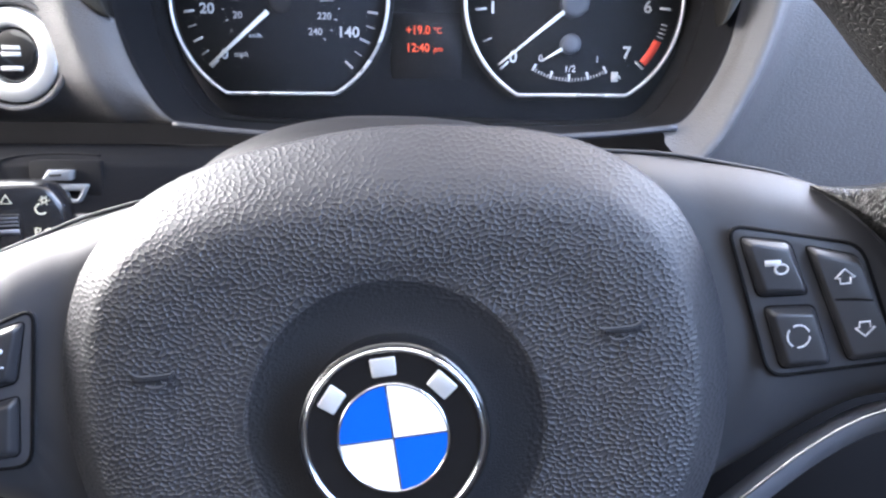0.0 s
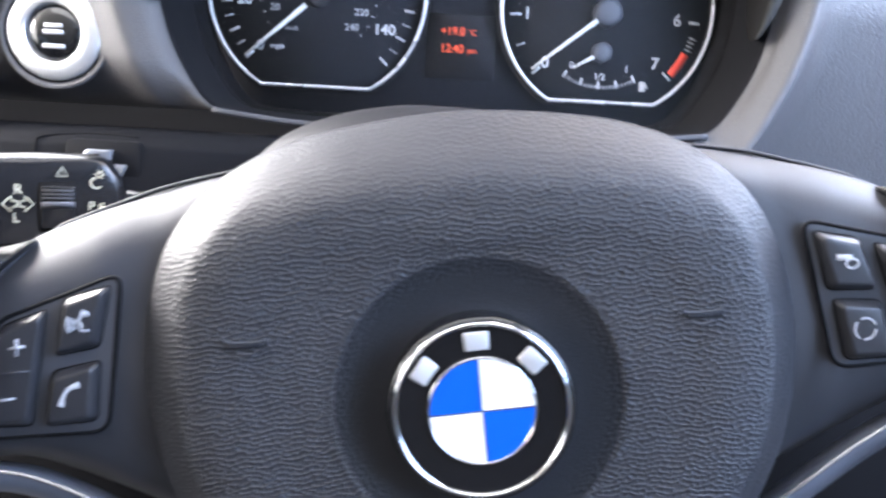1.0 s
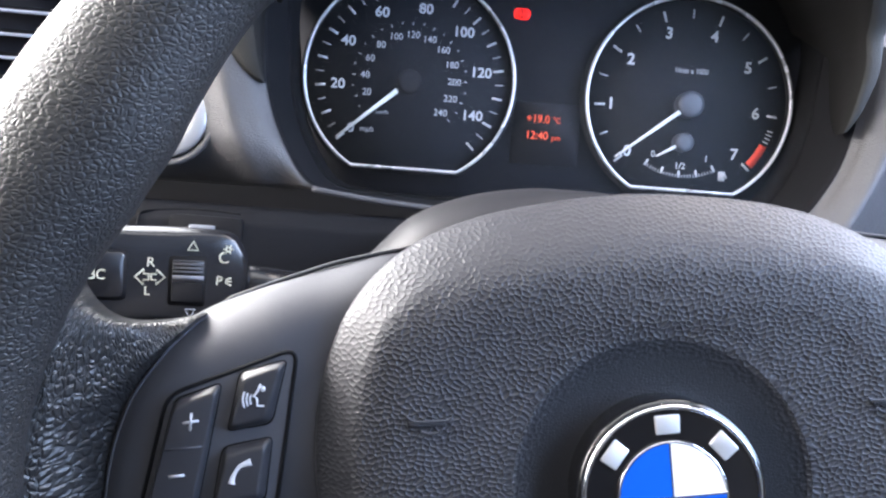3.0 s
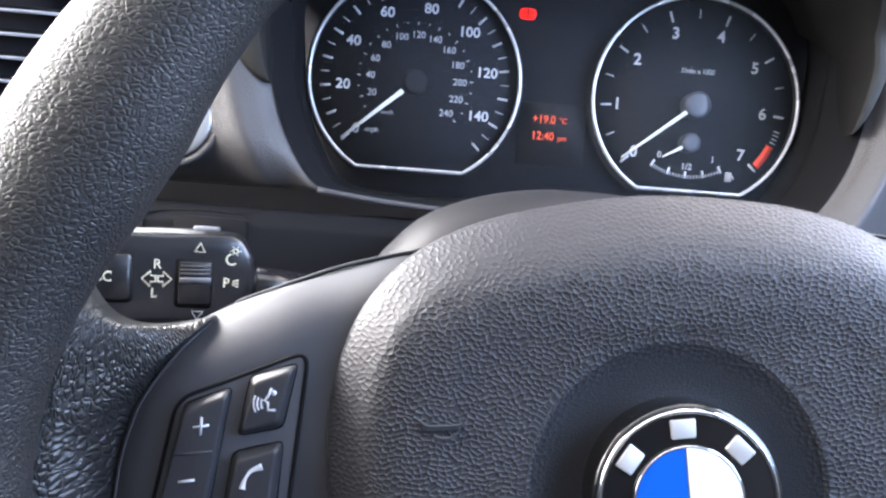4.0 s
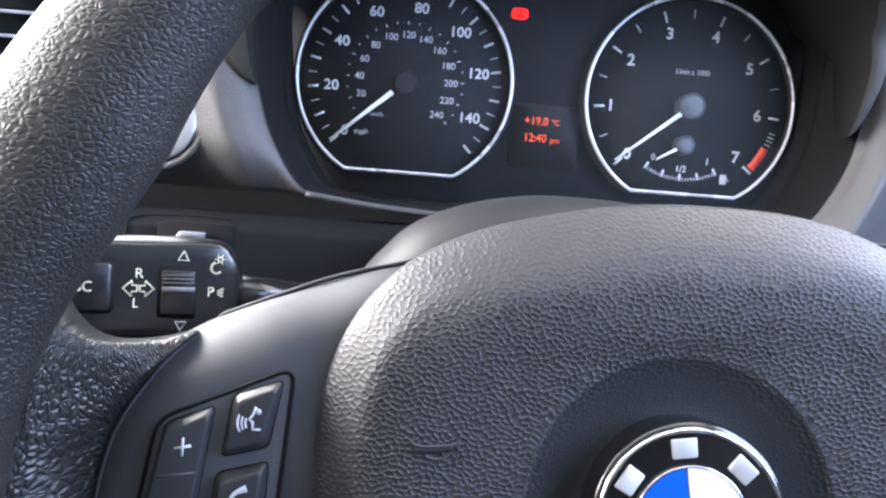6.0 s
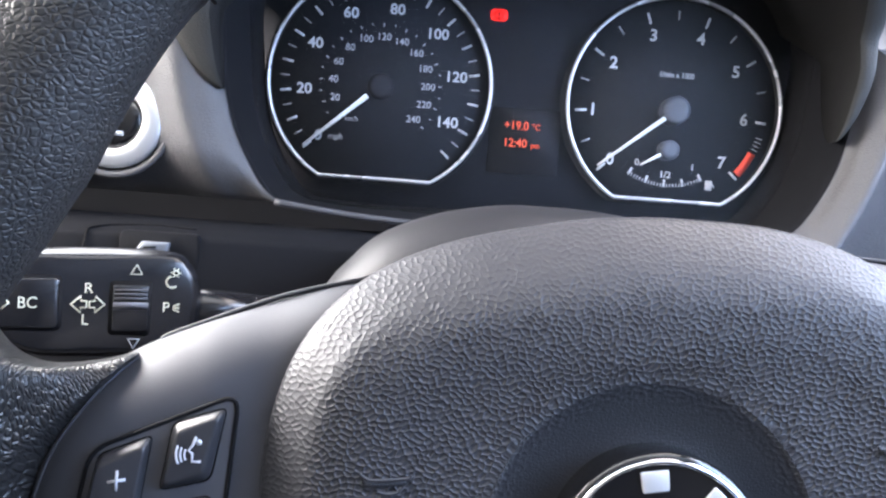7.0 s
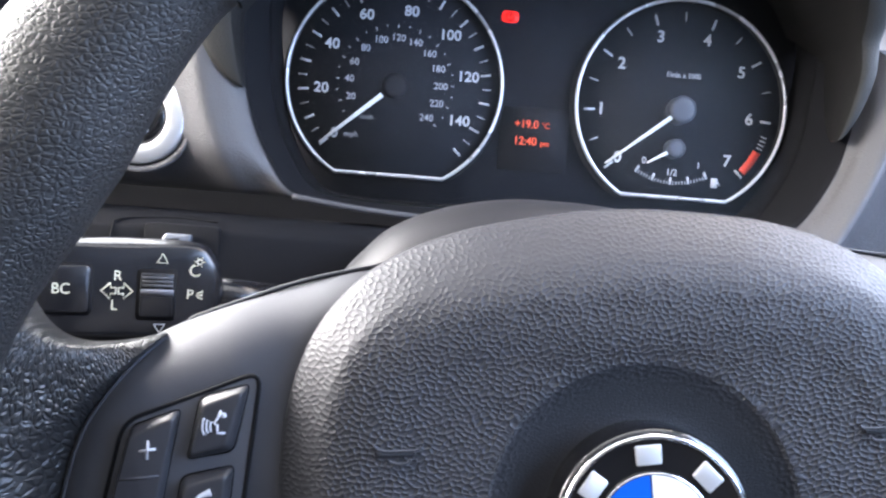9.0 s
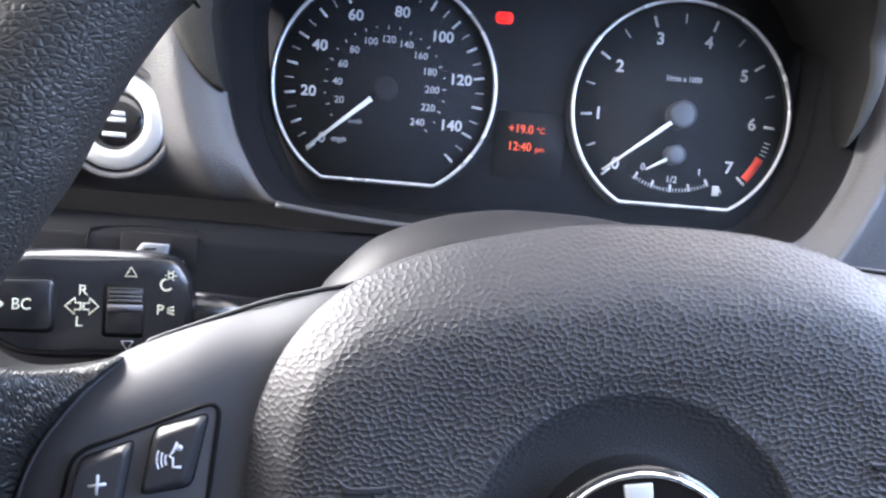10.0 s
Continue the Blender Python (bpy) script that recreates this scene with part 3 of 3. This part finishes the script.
part("stalk_head", pillow(head, [(2, -26), (0, -20), (0, -4.6), (0.3, -3.6), (1.9, -1.2), (2.6, -0.4), (4.0, -0.05), (11, 0.1)], (-22, 1)), STALK_BLACK, stalk, "rounded black stalk head")
part("stalk_arm", tube([(4, 0, -9), (22, -2, -14), (48, -6, -28), (84, -10, -56)], lambda t: 6.5 + 2 * t, 14), STALK_BLACK, stalk, "slim black stalk arm")
computer = part("display_button", slab(rounded([(-50, -6.2), (-32, -6.6), (-32, 9.2), (-50, 8.6)], 2.2), -0.5, 1.3, 0.9), STALK_BLACK, stalk, "black push button")
text("button_lettering", "BC", 3.5, -40.7, 1.2, 1.35, ICON, computer, "cream letters", stretch=0.9)
part("button_arrow", tube([(-47.4, 2.9, 1.4), (-45.6, 1.2, 1.4), (-47.4, -0.5, 1.4)], 0.35, 5), ICON, computer)
part("button_gap", slab(rounded([(-50.8, -7.0), (-31.2, -7.4), (-31.2, 10.0), (-50.8, 9.4)], 2.6), -0.6, 0.3), GROOVE, computer)


def arrow(x, s):
    """A hollow block arrow that points to the side s."""
    pts = [(x, 2.0), (x + s * 1.6, 2.0), (x + s * 1.6, 3.6), (x + s * 4.4, 1.0), (x + s * 1.6, -1.6), (x + s * 1.6, 0.0), (x, 0.0)]
    return tube([(px, py, 0.25) for px, py in pts], 0.3, 5, True)


part("turn_arrows", joined(arrow(-24.4, -1), arrow(-23.6, 1)), ICON, stalk, "cream left and right arrows")
text("letter", "R", 3.3, -24.0, 5.9, 0.2, ICON, stalk, "cream letter")
text("letter", "L", 3.3, -24.7, -3.9, 0.2, ICON, stalk, "cream letter")
part("roller_well", slab(rounded([(-18, -8.4), (-5.6, -8.8), (-5.3, 8.9), (-18, 8.5)], 1.5), -0.4, 0.3), GROOVE, stalk, "black recess of the roller")
roller = part("roller", slab(rounded([(-17, -7.4), (-6.2, -7.4), (-6.2, 7.4), (-17, 7.4)], 0.8), 0.1, 1.2, 0.6), STALK_BLACK, stalk, "ribbed thumb roller")
for y in (3.2, 4.5, 5.8):
    part("rib", bar((-16.6, y), (-6.7, y), 0.8, 1.4, 2.2), SATIN, roller)
# the pale grey paints the light on the roller's smooth face
part("thumb_edge", loft([[(x, -0.4, 1.2), (x, 1.4, 2.6), (x, 1.9, 2.2), (x, 1.9, 1.2)] for x in (-16.8, -6.5)], True, True), ROLLER_LIT_GREY, roller, "smooth grey edge of the roller, paled for the light on it")
for y, s in ((12.2, 1), (-11.2, -1)):
    part("triangle_mark", tube([(-12.0, y - 1.4 * s, 0.2), (-8.6, y - 1.4 * s, 0.2), (-10.3, y + 1.6 * s, 0.2)], 0.28, 5, True), ICON if s > 0 else PRINT_DIM, stalk)
part("lamp_mark", joined(tube([(x, y, 0.2) for x, y in circle(1.7, 11.6, 0.8, 16)], 0.25, 5, True), tube([(x, y, 0.2) for x, y in circle(0.6, 8.6, 1.8, 18, 100, 320)], 0.32, 5), *(tube([(1.7 + 1.2 * math.cos(radians(a)), 11.6 + 1.2 * math.sin(radians(a)), 0.2), (1.7 + 1.8 * math.cos(radians(a)), 11.6 + 1.8 * math.sin(radians(a)), 0.2)], 0.18, 5) for a in range(0, 360, 60))), ICON, stalk, "cream lamp symbol")
text("letter", "P", 3.3, -1.0, 0.3, 0.2, ICON, stalk, "cream letter")
part("ray_mark", joined(*(tube([(1.2, 0.3 + 0.5 * k, 0.2), (3.2, 0.3 + 1.3 * k, 0.2)], 0.25, 5) for k in (-1, 0, 1))), ICON, stalk)


# ---- steering wheel ----
wheel = root("steering_wheel", WHEEL, "black leather steering wheel with airbag cover and button spokes", "steering wheel")


rings = []
for i in range(180):
    a = i * 2.0
    inner = np.interp(a, (0, 15, 33, 42, 56, 75, 105, 120, 128, 136, 143, 150, 160, 172, 190, 360), (145, 140, 136.2, 137.4, 144, 150, 150, 150, 148.6, 144.2, 140.6, 141.2, 146, 149.5, 149, 149))
    half = (179.6 - inner) / 2
    r, deep = 179.6 - half, 15.5 + 0.2 * (half - 15.4)
    rings.append([((r + half * math.cos(radians(b))) * math.cos(radians(a)), (r + half * math.cos(radians(b))) * math.sin(radians(a)), deep * math.sin(radians(b))) for b in range(0, 360, 12)])
rings.append(rings[0])
bm = loft(rings)
bmesh.ops.remove_doubles(bm, verts=bm.verts, dist=1e-5)
rim = part("rim", bm, LEATHER, wheel, "thick grained leather rim")

ring = [(math.cos(radians(b)), math.sin(radians(b))) for b in range(0, 360, 10)]
for a in (126, 54):
    part("seam", tube([((163.6 + 15.8 * p) * math.cos(radians(a)), (163.6 + 15.8 * p) * math.sin(radians(a)), 15.9 * q) for p, q in ring], 0.45, 6, True), GROOVE, rim, "dark stitched seam across the rim")

cover_half = [(0, -66), (40, -62), (65, -48), (78, -28), (83.5, -12), (85.5, 4), (85.2, 16), (83.2, 28), (79.2, 39.5), (73, 50), (63, 59.5), (49, 66.5), (30, 71), (0, 73.6)]
cover = curve(mirrored(cover_half), 6)
def resampled(line, n):
    """The closed line as n evenly spaced points."""
    p = np.array([(q.x, q.y) for q in line] + [(line[0].x, line[0].y)])
    run = np.concatenate(([0.0], np.cumsum(np.hypot(*np.diff(p, axis=0).T))))
    at_run = np.linspace(0, run[-1], n, endpoint=False)
    return np.stack([np.interp(at_run, run, p[:, k]) for k in (0, 1)], axis=1)


def pebbles(x, y, w, h, seed):
    """Depth, 0 to 1, of uneven pits between thin ridges, on a jittered lattice of w by h."""
    rng = np.random.default_rng(seed)
    jit = rng.uniform(-0.3, 0.3, (512, 512, 2))
    deep = rng.uniform(0.5, 1.0, (512, 512))
    x, y = x + 0.5 * np.sin(y * 0.9 + 1.3 * np.sin(x * 0.31)), y + 0.4 * np.sin(x * 0.8 + np.sin(y * 0.37))
    row = np.floor(y / h).astype(int)
    first, second, depth = np.full(len(x), 9.0), np.full(len(x), 9.0), np.zeros(len(x))
    for dr in (-2, -1, 0, 1, 2):
        r = row + dr
        u = x / w - 0.5 * (r % 2)
        col = np.floor(u).astype(int)
        for dc in (-1, 0, 1):
            q = col + dc
            a, e = jit[r % 512, q % 512].T
            d = np.hypot(u - q - 0.5 - a, y / h - r - 0.5 - e)
            closer = d < first
            second = np.where(closer, first, np.minimum(second, d))
            depth = np.where(closer, deep[r % 512, q % 512], depth)
            first = np.minimum(first, d)
    s = np.clip((second - first - 0.08) / 0.26, 0, 1)
    s = np.minimum(s, np.clip((0.66 - first) / 0.26, 0, 1))
    return depth * s * s * (3 - 2 * s)


AROUND = 2600
flat_line = resampled(cover, AROUND)
away = np.hypot(*flat_line.T)[:, None]
keep = np.minimum(1.0, away / 72)
# a clear ridge on the sides, a softer roll along the top
top_share = np.clip((flat_line[:, 1:] / away - 0.45) / 0.4, 0, 1)
top_share = top_share**2 * (3 - 2 * top_share)
profile = ((0, -42, -42), (0, -21.8, -28.0), (0.5, -20.0, -26.0), (1.5, -18.6, -24.4), (3.8, -16.3, -21.6), (7, -13.4, -18.2), (9.6, -11.0, -15.8), (11.2, -9.9, -14.4), (12.4, -9.3, -13.5), (14.2, -8.7, -12.2), (18, -7.9, -10.0), (22, -7.5, -8.6), (28, -7.6, -7.9), (33, -8.1, -8.1))
rings = [np.hstack((flat_line * (1 - inset * keep / away), h + (top - h) * top_share)) for inset, h, top in profile]
rings += [np.hstack((flat_line / away * r, np.full((AROUND, 1), h))) for r, h in ((38.5, -8.7), (37, -9.0), (35.2, -9.6), (32, -10.5), (28, -11.2), (25.4, -11.5), (22, -11.6), (8, -11.6))]
fine = [rings[0]]
for k in range(1, len(rings) - 1):
    p, q = rings[k], rings[k + 1]
    before, after = rings[k - 1] if k > 1 else p, rings[min(k + 2, len(rings) - 1)]
    n = int(math.ceil(np.linalg.norm(q - p, axis=1).max() / 0.2)) if k < 17 else 3
    for t in np.arange(n) / n:
        fine.append(0.5 * (2 * p + (q - before) * t + (2 * before - 5 * p + 4 * q - after) * t**2 + (3 * p - before - 3 * q + after) * t**3))
grid = np.array(fine + [rings[-1]])
normal = np.cross(np.roll(grid, -1, 1) - np.roll(grid, 1, 1), np.gradient(grid, axis=0))
normal /= np.linalg.norm(normal, axis=2, keepdims=True) + 1e-9
normal *= np.sign(normal[len(grid) // 2, 0, 2])
steep = np.clip((np.abs(normal[..., 2]) - 0.80) / 0.17, 0, 1)
centre = np.clip((np.hypot(grid[..., 0], grid[..., 1]) - 31) / 9, 0, 1)
pits = pebbles(grid[..., 0].ravel() + 300, grid[..., 1].ravel() + 300, 1.80, 1.28, 4).reshape(steep.shape)
grid = grid - normal * (pits * (0.14 + 0.36 * steep) * centre)[..., None]


def sheet(name, points, mat, parent, label):
    """One mesh from a grid of rings."""
    m, n = points.shape[:2]
    i, j = np.meshgrid(np.arange(m - 1), np.arange(n), indexing="ij")
    faces = np.stack((i * n + j, i * n + (j + 1) % n, (i + 1) * n + (j + 1) % n, (i + 1) * n + j), axis=-1).reshape(-1, 4)
    mesh = bpy.data.meshes.new(name)
    mesh.from_pydata((points.reshape(-1, 3) * 0.001).tolist(), [], faces.tolist())
    mesh.polygons.foreach_set("use_smooth", np.ones(len(faces), dtype=bool))
    mesh.materials.append(mat)
    ob = tagged(new(name, mesh), label)
    ob.parent = parent
    return ob


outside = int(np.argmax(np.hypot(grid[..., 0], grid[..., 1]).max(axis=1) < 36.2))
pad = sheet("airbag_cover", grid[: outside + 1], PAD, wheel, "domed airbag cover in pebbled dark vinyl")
sheet("emblem_recess", grid[outside:, ::5], PAD_SMOOTH_SHADED, pad, "smooth recess round the emblem, shade put into its colour")
for s in (-1, 1):
    body = [(s * x, y) for x, y in ((61.6, 20.4), (59, 19.0), (52.2, 18.9), (52.2, 17.9), (58.2, 17.7), (61.4, 17.9))][::-s]
    # moulded sign: dark body and paler ridges paint its shade and caught light
    mark = part("horn_mark", slab(rounded(body, 0.5, 3), -8.8, -7.0, 0.3), PAD_SMOOTH_SHADED, pad, "small moulded horn sign")
    part("horn_edge", tube([(p.x, p.y, -7.0) for p in curve([(s * 61.8, 20.9), (s * 60.4, 19.7), (s * 58.4, 19.3), (s * 52.2, 19.3), (s * 51.0, 20.0)], 5, False)], 0.36, 6), SATIN, mark)
    part("horn_curve", tube([(p.x, p.y, -7.0) for p in curve([(s * 58.3, 17.0), (s * 56.6, 16.4), (s * 54.3, 16.5), (s * 53.3, 17.4)], 5, False)], 0.34, 6), SATIN, mark)

emblem = part("emblem", lathe([(22.9, -13), (22.9, -3.4), (22.6, -2.4), (22.0, -1.9), (20.4, -2.0), (0.01, -1.8)]), ENAMEL_BLACK, wheel, "round black emblem with a blue and white centre")
part("chrome_rim", lathe([(21.9, -3.2), (21.8, -2.0), (21.4, -1.2), (20.9, -1.0), (20.5, -1.4), (20.3, -2.4)]), CHROME, emblem, "thin chrome outer ring")
part("inner_ring", tube([(x, y, -1.35) for x, y in circle(0, 0, 12.9, 64)], 0.35, 6, True), CHROME, emblem, "thin chrome inner ring")
for i in range(4):
    arc = [(0, 0), *circle(0, 0, 12.7, 20, 2 + 90 * i, 92 + 90 * i)]
    part("quarter", slab(arc, -2.2, -1.2), ENAMEL_BLUE if i % 2 else ENAMEL_WHITE, emblem, "blue quarter" if i % 2 else "white quarter", True)
part("cross_line", joined(*(bar((12.7 * math.cos(radians(a)), 12.7 * math.sin(radians(a))), (-12.7 * math.cos(radians(a)), -12.7 * math.sin(radians(a))), 0.35, -1.6, -1.1) for a in (2, 92))), CHROME, emblem, "fine chrome lines between the quarters", True)
for a in (142, 92, 42):
    o = [(math.cos(radians(a + da)) * r, math.sin(radians(a + da)) * r) for r, da in ((15.0, -11), (19.4, -9), (19.4, 9), (15.0, 11))]
    part("silver_block", slab(rounded(o, 0.5), -2.2, -1.4, 0.3), LETTER, emblem, "plain raised silver shape")

spoke_right = [(53, 54), (60, 60.8), (78, 58.2), (93, 54.1), (106.5, 50.2), (117, 46), (128, 40), (138, 28), (144, 12), (146, -4), (143, -12), (126, -14), (114.5, -18.5), (100, -26.5), (86, -35.5), (70, -46), (55, -40), (50, 10)]
leather_right = [(113.5, 46.4), (122, 45), (129.5, 45), (134.5, 47.2), (138.5, 53), (143, 64), (147, 78), (156, 84), (162, 50), (168, 0), (164, -34), (152, -36), (143, -14), (139.5, -1), (137, 12), (132, 25), (123.5, 36.3), (116.8, 42.9)]


def rise(x, y):
    """The leather swells from the edge of the spoke up to the rim."""
    turn = math.degrees(math.atan2(y, abs(x)))
    edge = np.interp(turn, (-14, 0, 5, 10.7, 16.4, 20.4, 23), (143.7, 139.5, 137.5, 134.3, 128.7, 124.1, 119.5))
    t = min(1.0, max(0.0, (math.hypot(x, y) - edge) / (151 - edge)))
    return 22.0 * t * t * (3 - 2 * t)


def skin_height(meshes, x, y):
    """The highest of the meshes' surfaces over a spot of the wheel, in millimetres."""
    best = -60.0
    for tree in meshes:
        place = tree.ray_cast(Vector((x * 0.001, y * 0.001, 0.1)), Vector((0, 0, -1)))[0]
        if place:
            best = max(best, place.z * 1000)
    return best


for s, side in ((1, "right"), (-1, "left")):
    flip = [(s * x, y) for x, y in spoke_right][::s]
    spoke = part("spoke", pillow(curve(flip, 5), [(0, -46), (0, -33.4), (0.8, -31.2), (2.2, -29.5), (4.5, -26.8), (7.5, -24.2), (10.5, -22.4), (13.5, -21.2), (17, -20.5), (22, -20.1), (28, -19.7), (36, -19.5)], (s * 96, 12), lambda x, y: -2.0 * min(1.0, max(0.0, (95 - abs(x)) / 12)) - 0.32 * max(0.0, -1.0 - y)), SATIN, wheel, "satin dark grey plastic spoke")
    flip = [(s * x, y) for x, y in leather_right][::s]
    hide = part("spoke_leather", pillow(curve(flip, 5), [(0, -40), (0, -29.5), (0.5, -27.6), (1.5, -26.2), (4, -24.6), (8, -23.4), (13, -22.6)], (s * 145, 22), rise), LEATHER_CREASED, wheel, "creased leather where the spoke meets the rim")
    trees = [BVHTree.FromPolygons([v.co for v in ob.data.vertices], [f.vertices[:] for f in ob.data.polygons]) for ob in (spoke, hide)]
    border = curve([(s * x, y) for x, y in ((141.5, -8), (139.5, -1), (137, 12), (132, 25), (123.5, 36.3), (116.8, 42.9), (113, 45.6))], 6, False)
    part("leather_edge", tube([(p.x, p.y, skin_height(trees, p.x, p.y) + 0.25) for p in border], 0.38, 6), SATIN, hide, "thin satin edge between leather and plastic")
    trim = curve([(s * 58, -55, -24), (s * 74, -42, -23), (s * 89.3, -30.8, -21.5), (s * 103.1, -21.6, -21), (s * 115.2, -15.3, -20.5), (s * 125.2, -12.1, -19.5), (s * 141, -9.5, -16)], 6, False)
    bands = []
    for i, p in enumerate(trim):
        along = (trim[min(i + 1, len(trim) - 1)] - trim[max(i - 1, 0)]).normalized()
        out = Vector((along.y, -along.x, 0)).normalized() * s
        bands.append([p + out * d + Vector((0, 0, h)) for d, h in ((0, -7), (0, -0.3), (0.5, 0), (3.5, -0.8), (6.4, -2.6), (6.8, -3.4), (6.8, -8))])
    strip = part("silver_trim", loft(bands), SILVER, wheel, "satin silver trim strip")
    part("trim_edge", tube([p + Vector((0, 0, 0.1)) for p in trim], 0.5, 6), CHROME, strip, "thin polished edge")
    edge = curve([(s * x, y, h) for x, y, h in ((58, 61.2, -34.8), (78, 58.0, -34.8), (93, 53.9, -34.8), (106.5, 49.8, -34.8), (109, 48.6, -34.8))], 5, False)
    part("shell_gap", tube([(p.x, p.y + 0.1, p.z + 1.5) for p in edge], 0.32, 6), GROOVE, spoke)
    part("back_edge", tube([(p.x, p.y + 0.6, p.z + 1.2) for p in edge], 0.45, 8), SATIN, spoke, "thin edge of the spoke's rear shell")
    if s > 0:
        plate = [(87.2, 39.6), (120.2, 31.2), (128.4, 0.4), (95.0, -0.2)]
    else:
        plate = [(-88.4, 37.2), (-121.2, 26.6), (-129.4, -3.4), (-95.4, -3.6)]
    rim_line = rounded(plate, 4.5, 5)
    panel = part("button_panel", slab(rim_line, -24, -19.1, 0.4), SATIN, spoke, "recessed panel with rubber buttons")
    part("panel_gap", tube([(p.x, p.y, -19.2) for p in rim_line], 0.55, 6, True), GROOVE, panel)


def button(parent, corners, label):
    """A rubber key with wide bevels in a dark gap."""
    pts = rounded(corners, 1.8, 4)
    mid = sum((Vector(c) for c in corners), Vector((0, 0))) / 4
    part("button_gap", slab([Vector(p) + (Vector(p) - mid).normalized() * 0.45 for p in pts], -19, -18.7), GROOVE, parent)
    return part("button", pillow(pts, [(0, -19), (0, -18.3), (0.3, -17.8), (1.5, -16.3), (1.9, -16.0), (2.6, -15.9)]), BUTTON, parent, label)


Z = -15.9
panels = [ob for ob in bpy.data.objects if ob.name.startswith("button_panel")]
right_panel, left_panel = panels[0], panels[1]
k = button(left_panel, [(-119.3, 25.4), (-107.6, 29.1), (-114.4, -0.4), (-126.6, 0.0)], "tall black volume rocker button")
part("rocker_divide", tube([(-121.4, 13.6, -16.1), (-116.5, 13.9, -15.9), (-112.3, 14.2, -16.1)], 0.35, 6), SATIN, k, "raised line between the halves")
part("plus_sign", joined(bar((-116.7, 20.1), (-112.8, 20.5), 0.6, Z, Z + 0.15), bar((-114.5, 22.5), (-115.0, 18.2), 0.6, Z, Z + 0.15)), PRINT, k, "white plus sign")
part("minus_sign", bar((-120.7, 7.1), (-116.7, 7.4), 0.6, Z, Z + 0.15), PRINT, k, "white minus sign")
k = button(left_panel, [(-102.7, 31.6), (-91.2, 34.2), (-95.6, 18.8), (-106.5, 17.2)], "black speech button")
arcs = [tube([(x, y, Z + 0.1) for x, y in circle(-97.6, 25.0, r, 8, 150, 205)], 0.26, 5) for r in (2.5, 3.4, 4.3)]
part("speech_sign", joined(*arcs, tube([(-97.4, 28.8, Z + 0.1), (-98.2, 27.0, Z + 0.1), (-99.2, 25.9, Z + 0.1), (-98.4, 25.3, Z + 0.1), (-98.5, 23.5, Z + 0.1), (-96.7, 23.4, Z + 0.1)], 0.32, 5), slab(circle(-96.9, 27.6, 0.7, 12), Z, Z + 0.15)), PRINT, k, "white speech sign")
k = button(left_panel, [(-107.7, 13.0), (-95.6, 15.1), (-97.9, -0.2), (-110.7, -0.9)], "black telephone button")
part("phone_sign", tube(curve([(-105.4, 4.6, Z), (-104.8, 6.6, Z), (-103.2, 8.8, Z), (-100.4, 9.8, Z)], 5, False), lambda t: 0.42 + 0.5 * abs(2 * t - 1) ** 1.6, 8, squash=0.3), PRINT, k, "white handset sign")
k = button(right_panel, [(89.9, 36.3), (102.0, 33.8), (106.0, 20.2), (93.4, 20.9)], "black source button")
part("source_sign", joined(bar((94.6, 29.4), (98.6, 29.2), 1.5, Z, Z + 0.15), tube([(x, y * 0.75 + 6.9, Z + 0.1) for x, y in circle(98.6, 27.6, 1.6, 16)], 0.28, 5, True)), PRINT, k, "white sign of a bar and a ring")
k = button(right_panel, [(94.8, 18.0), (107.2, 17.0), (110.4, 1.9), (98.0, 2.0)], "black air circulation button")
part("circulation_sign", joined(*(tube([(x, y, Z + 0.1) for x, y in circle(101.8, 10.3, 2.8, 10, a0, a0 + 95)], 0.24, 5) for a0 in (20, 140, 260))), PRINT, k, "white ring of three arcs")
k = button(right_panel, [(106.0, 32.4), (118.8, 28.5), (126.9, 2.4), (115.0, 2.2)], "tall black arrow rocker button")
part("rocker_divide", tube([(111.4, 18.6, -16.1), (116.0, 18.2, -15.9), (120.8, 17.4, -16.1)], 0.35, 6), GROOVE, k, "dark line between the halves")
for x, y, s in ((114.1, 23.8, 1), (118.3, 10.9, -1)):
    pts = [(x, y + 2.2 * s), (x - 2.5, y), (x - 1.3, y), (x - 1.3, y - 1.4 * s), (x + 1.3, y - 1.4 * s), (x + 1.3, y), (x + 2.5, y)]
    part("arrow_sign", tube([(px, py, Z + 0.1) for px, py in pts], 0.26, 5, True), PRINT, k, "white hollow arrow")
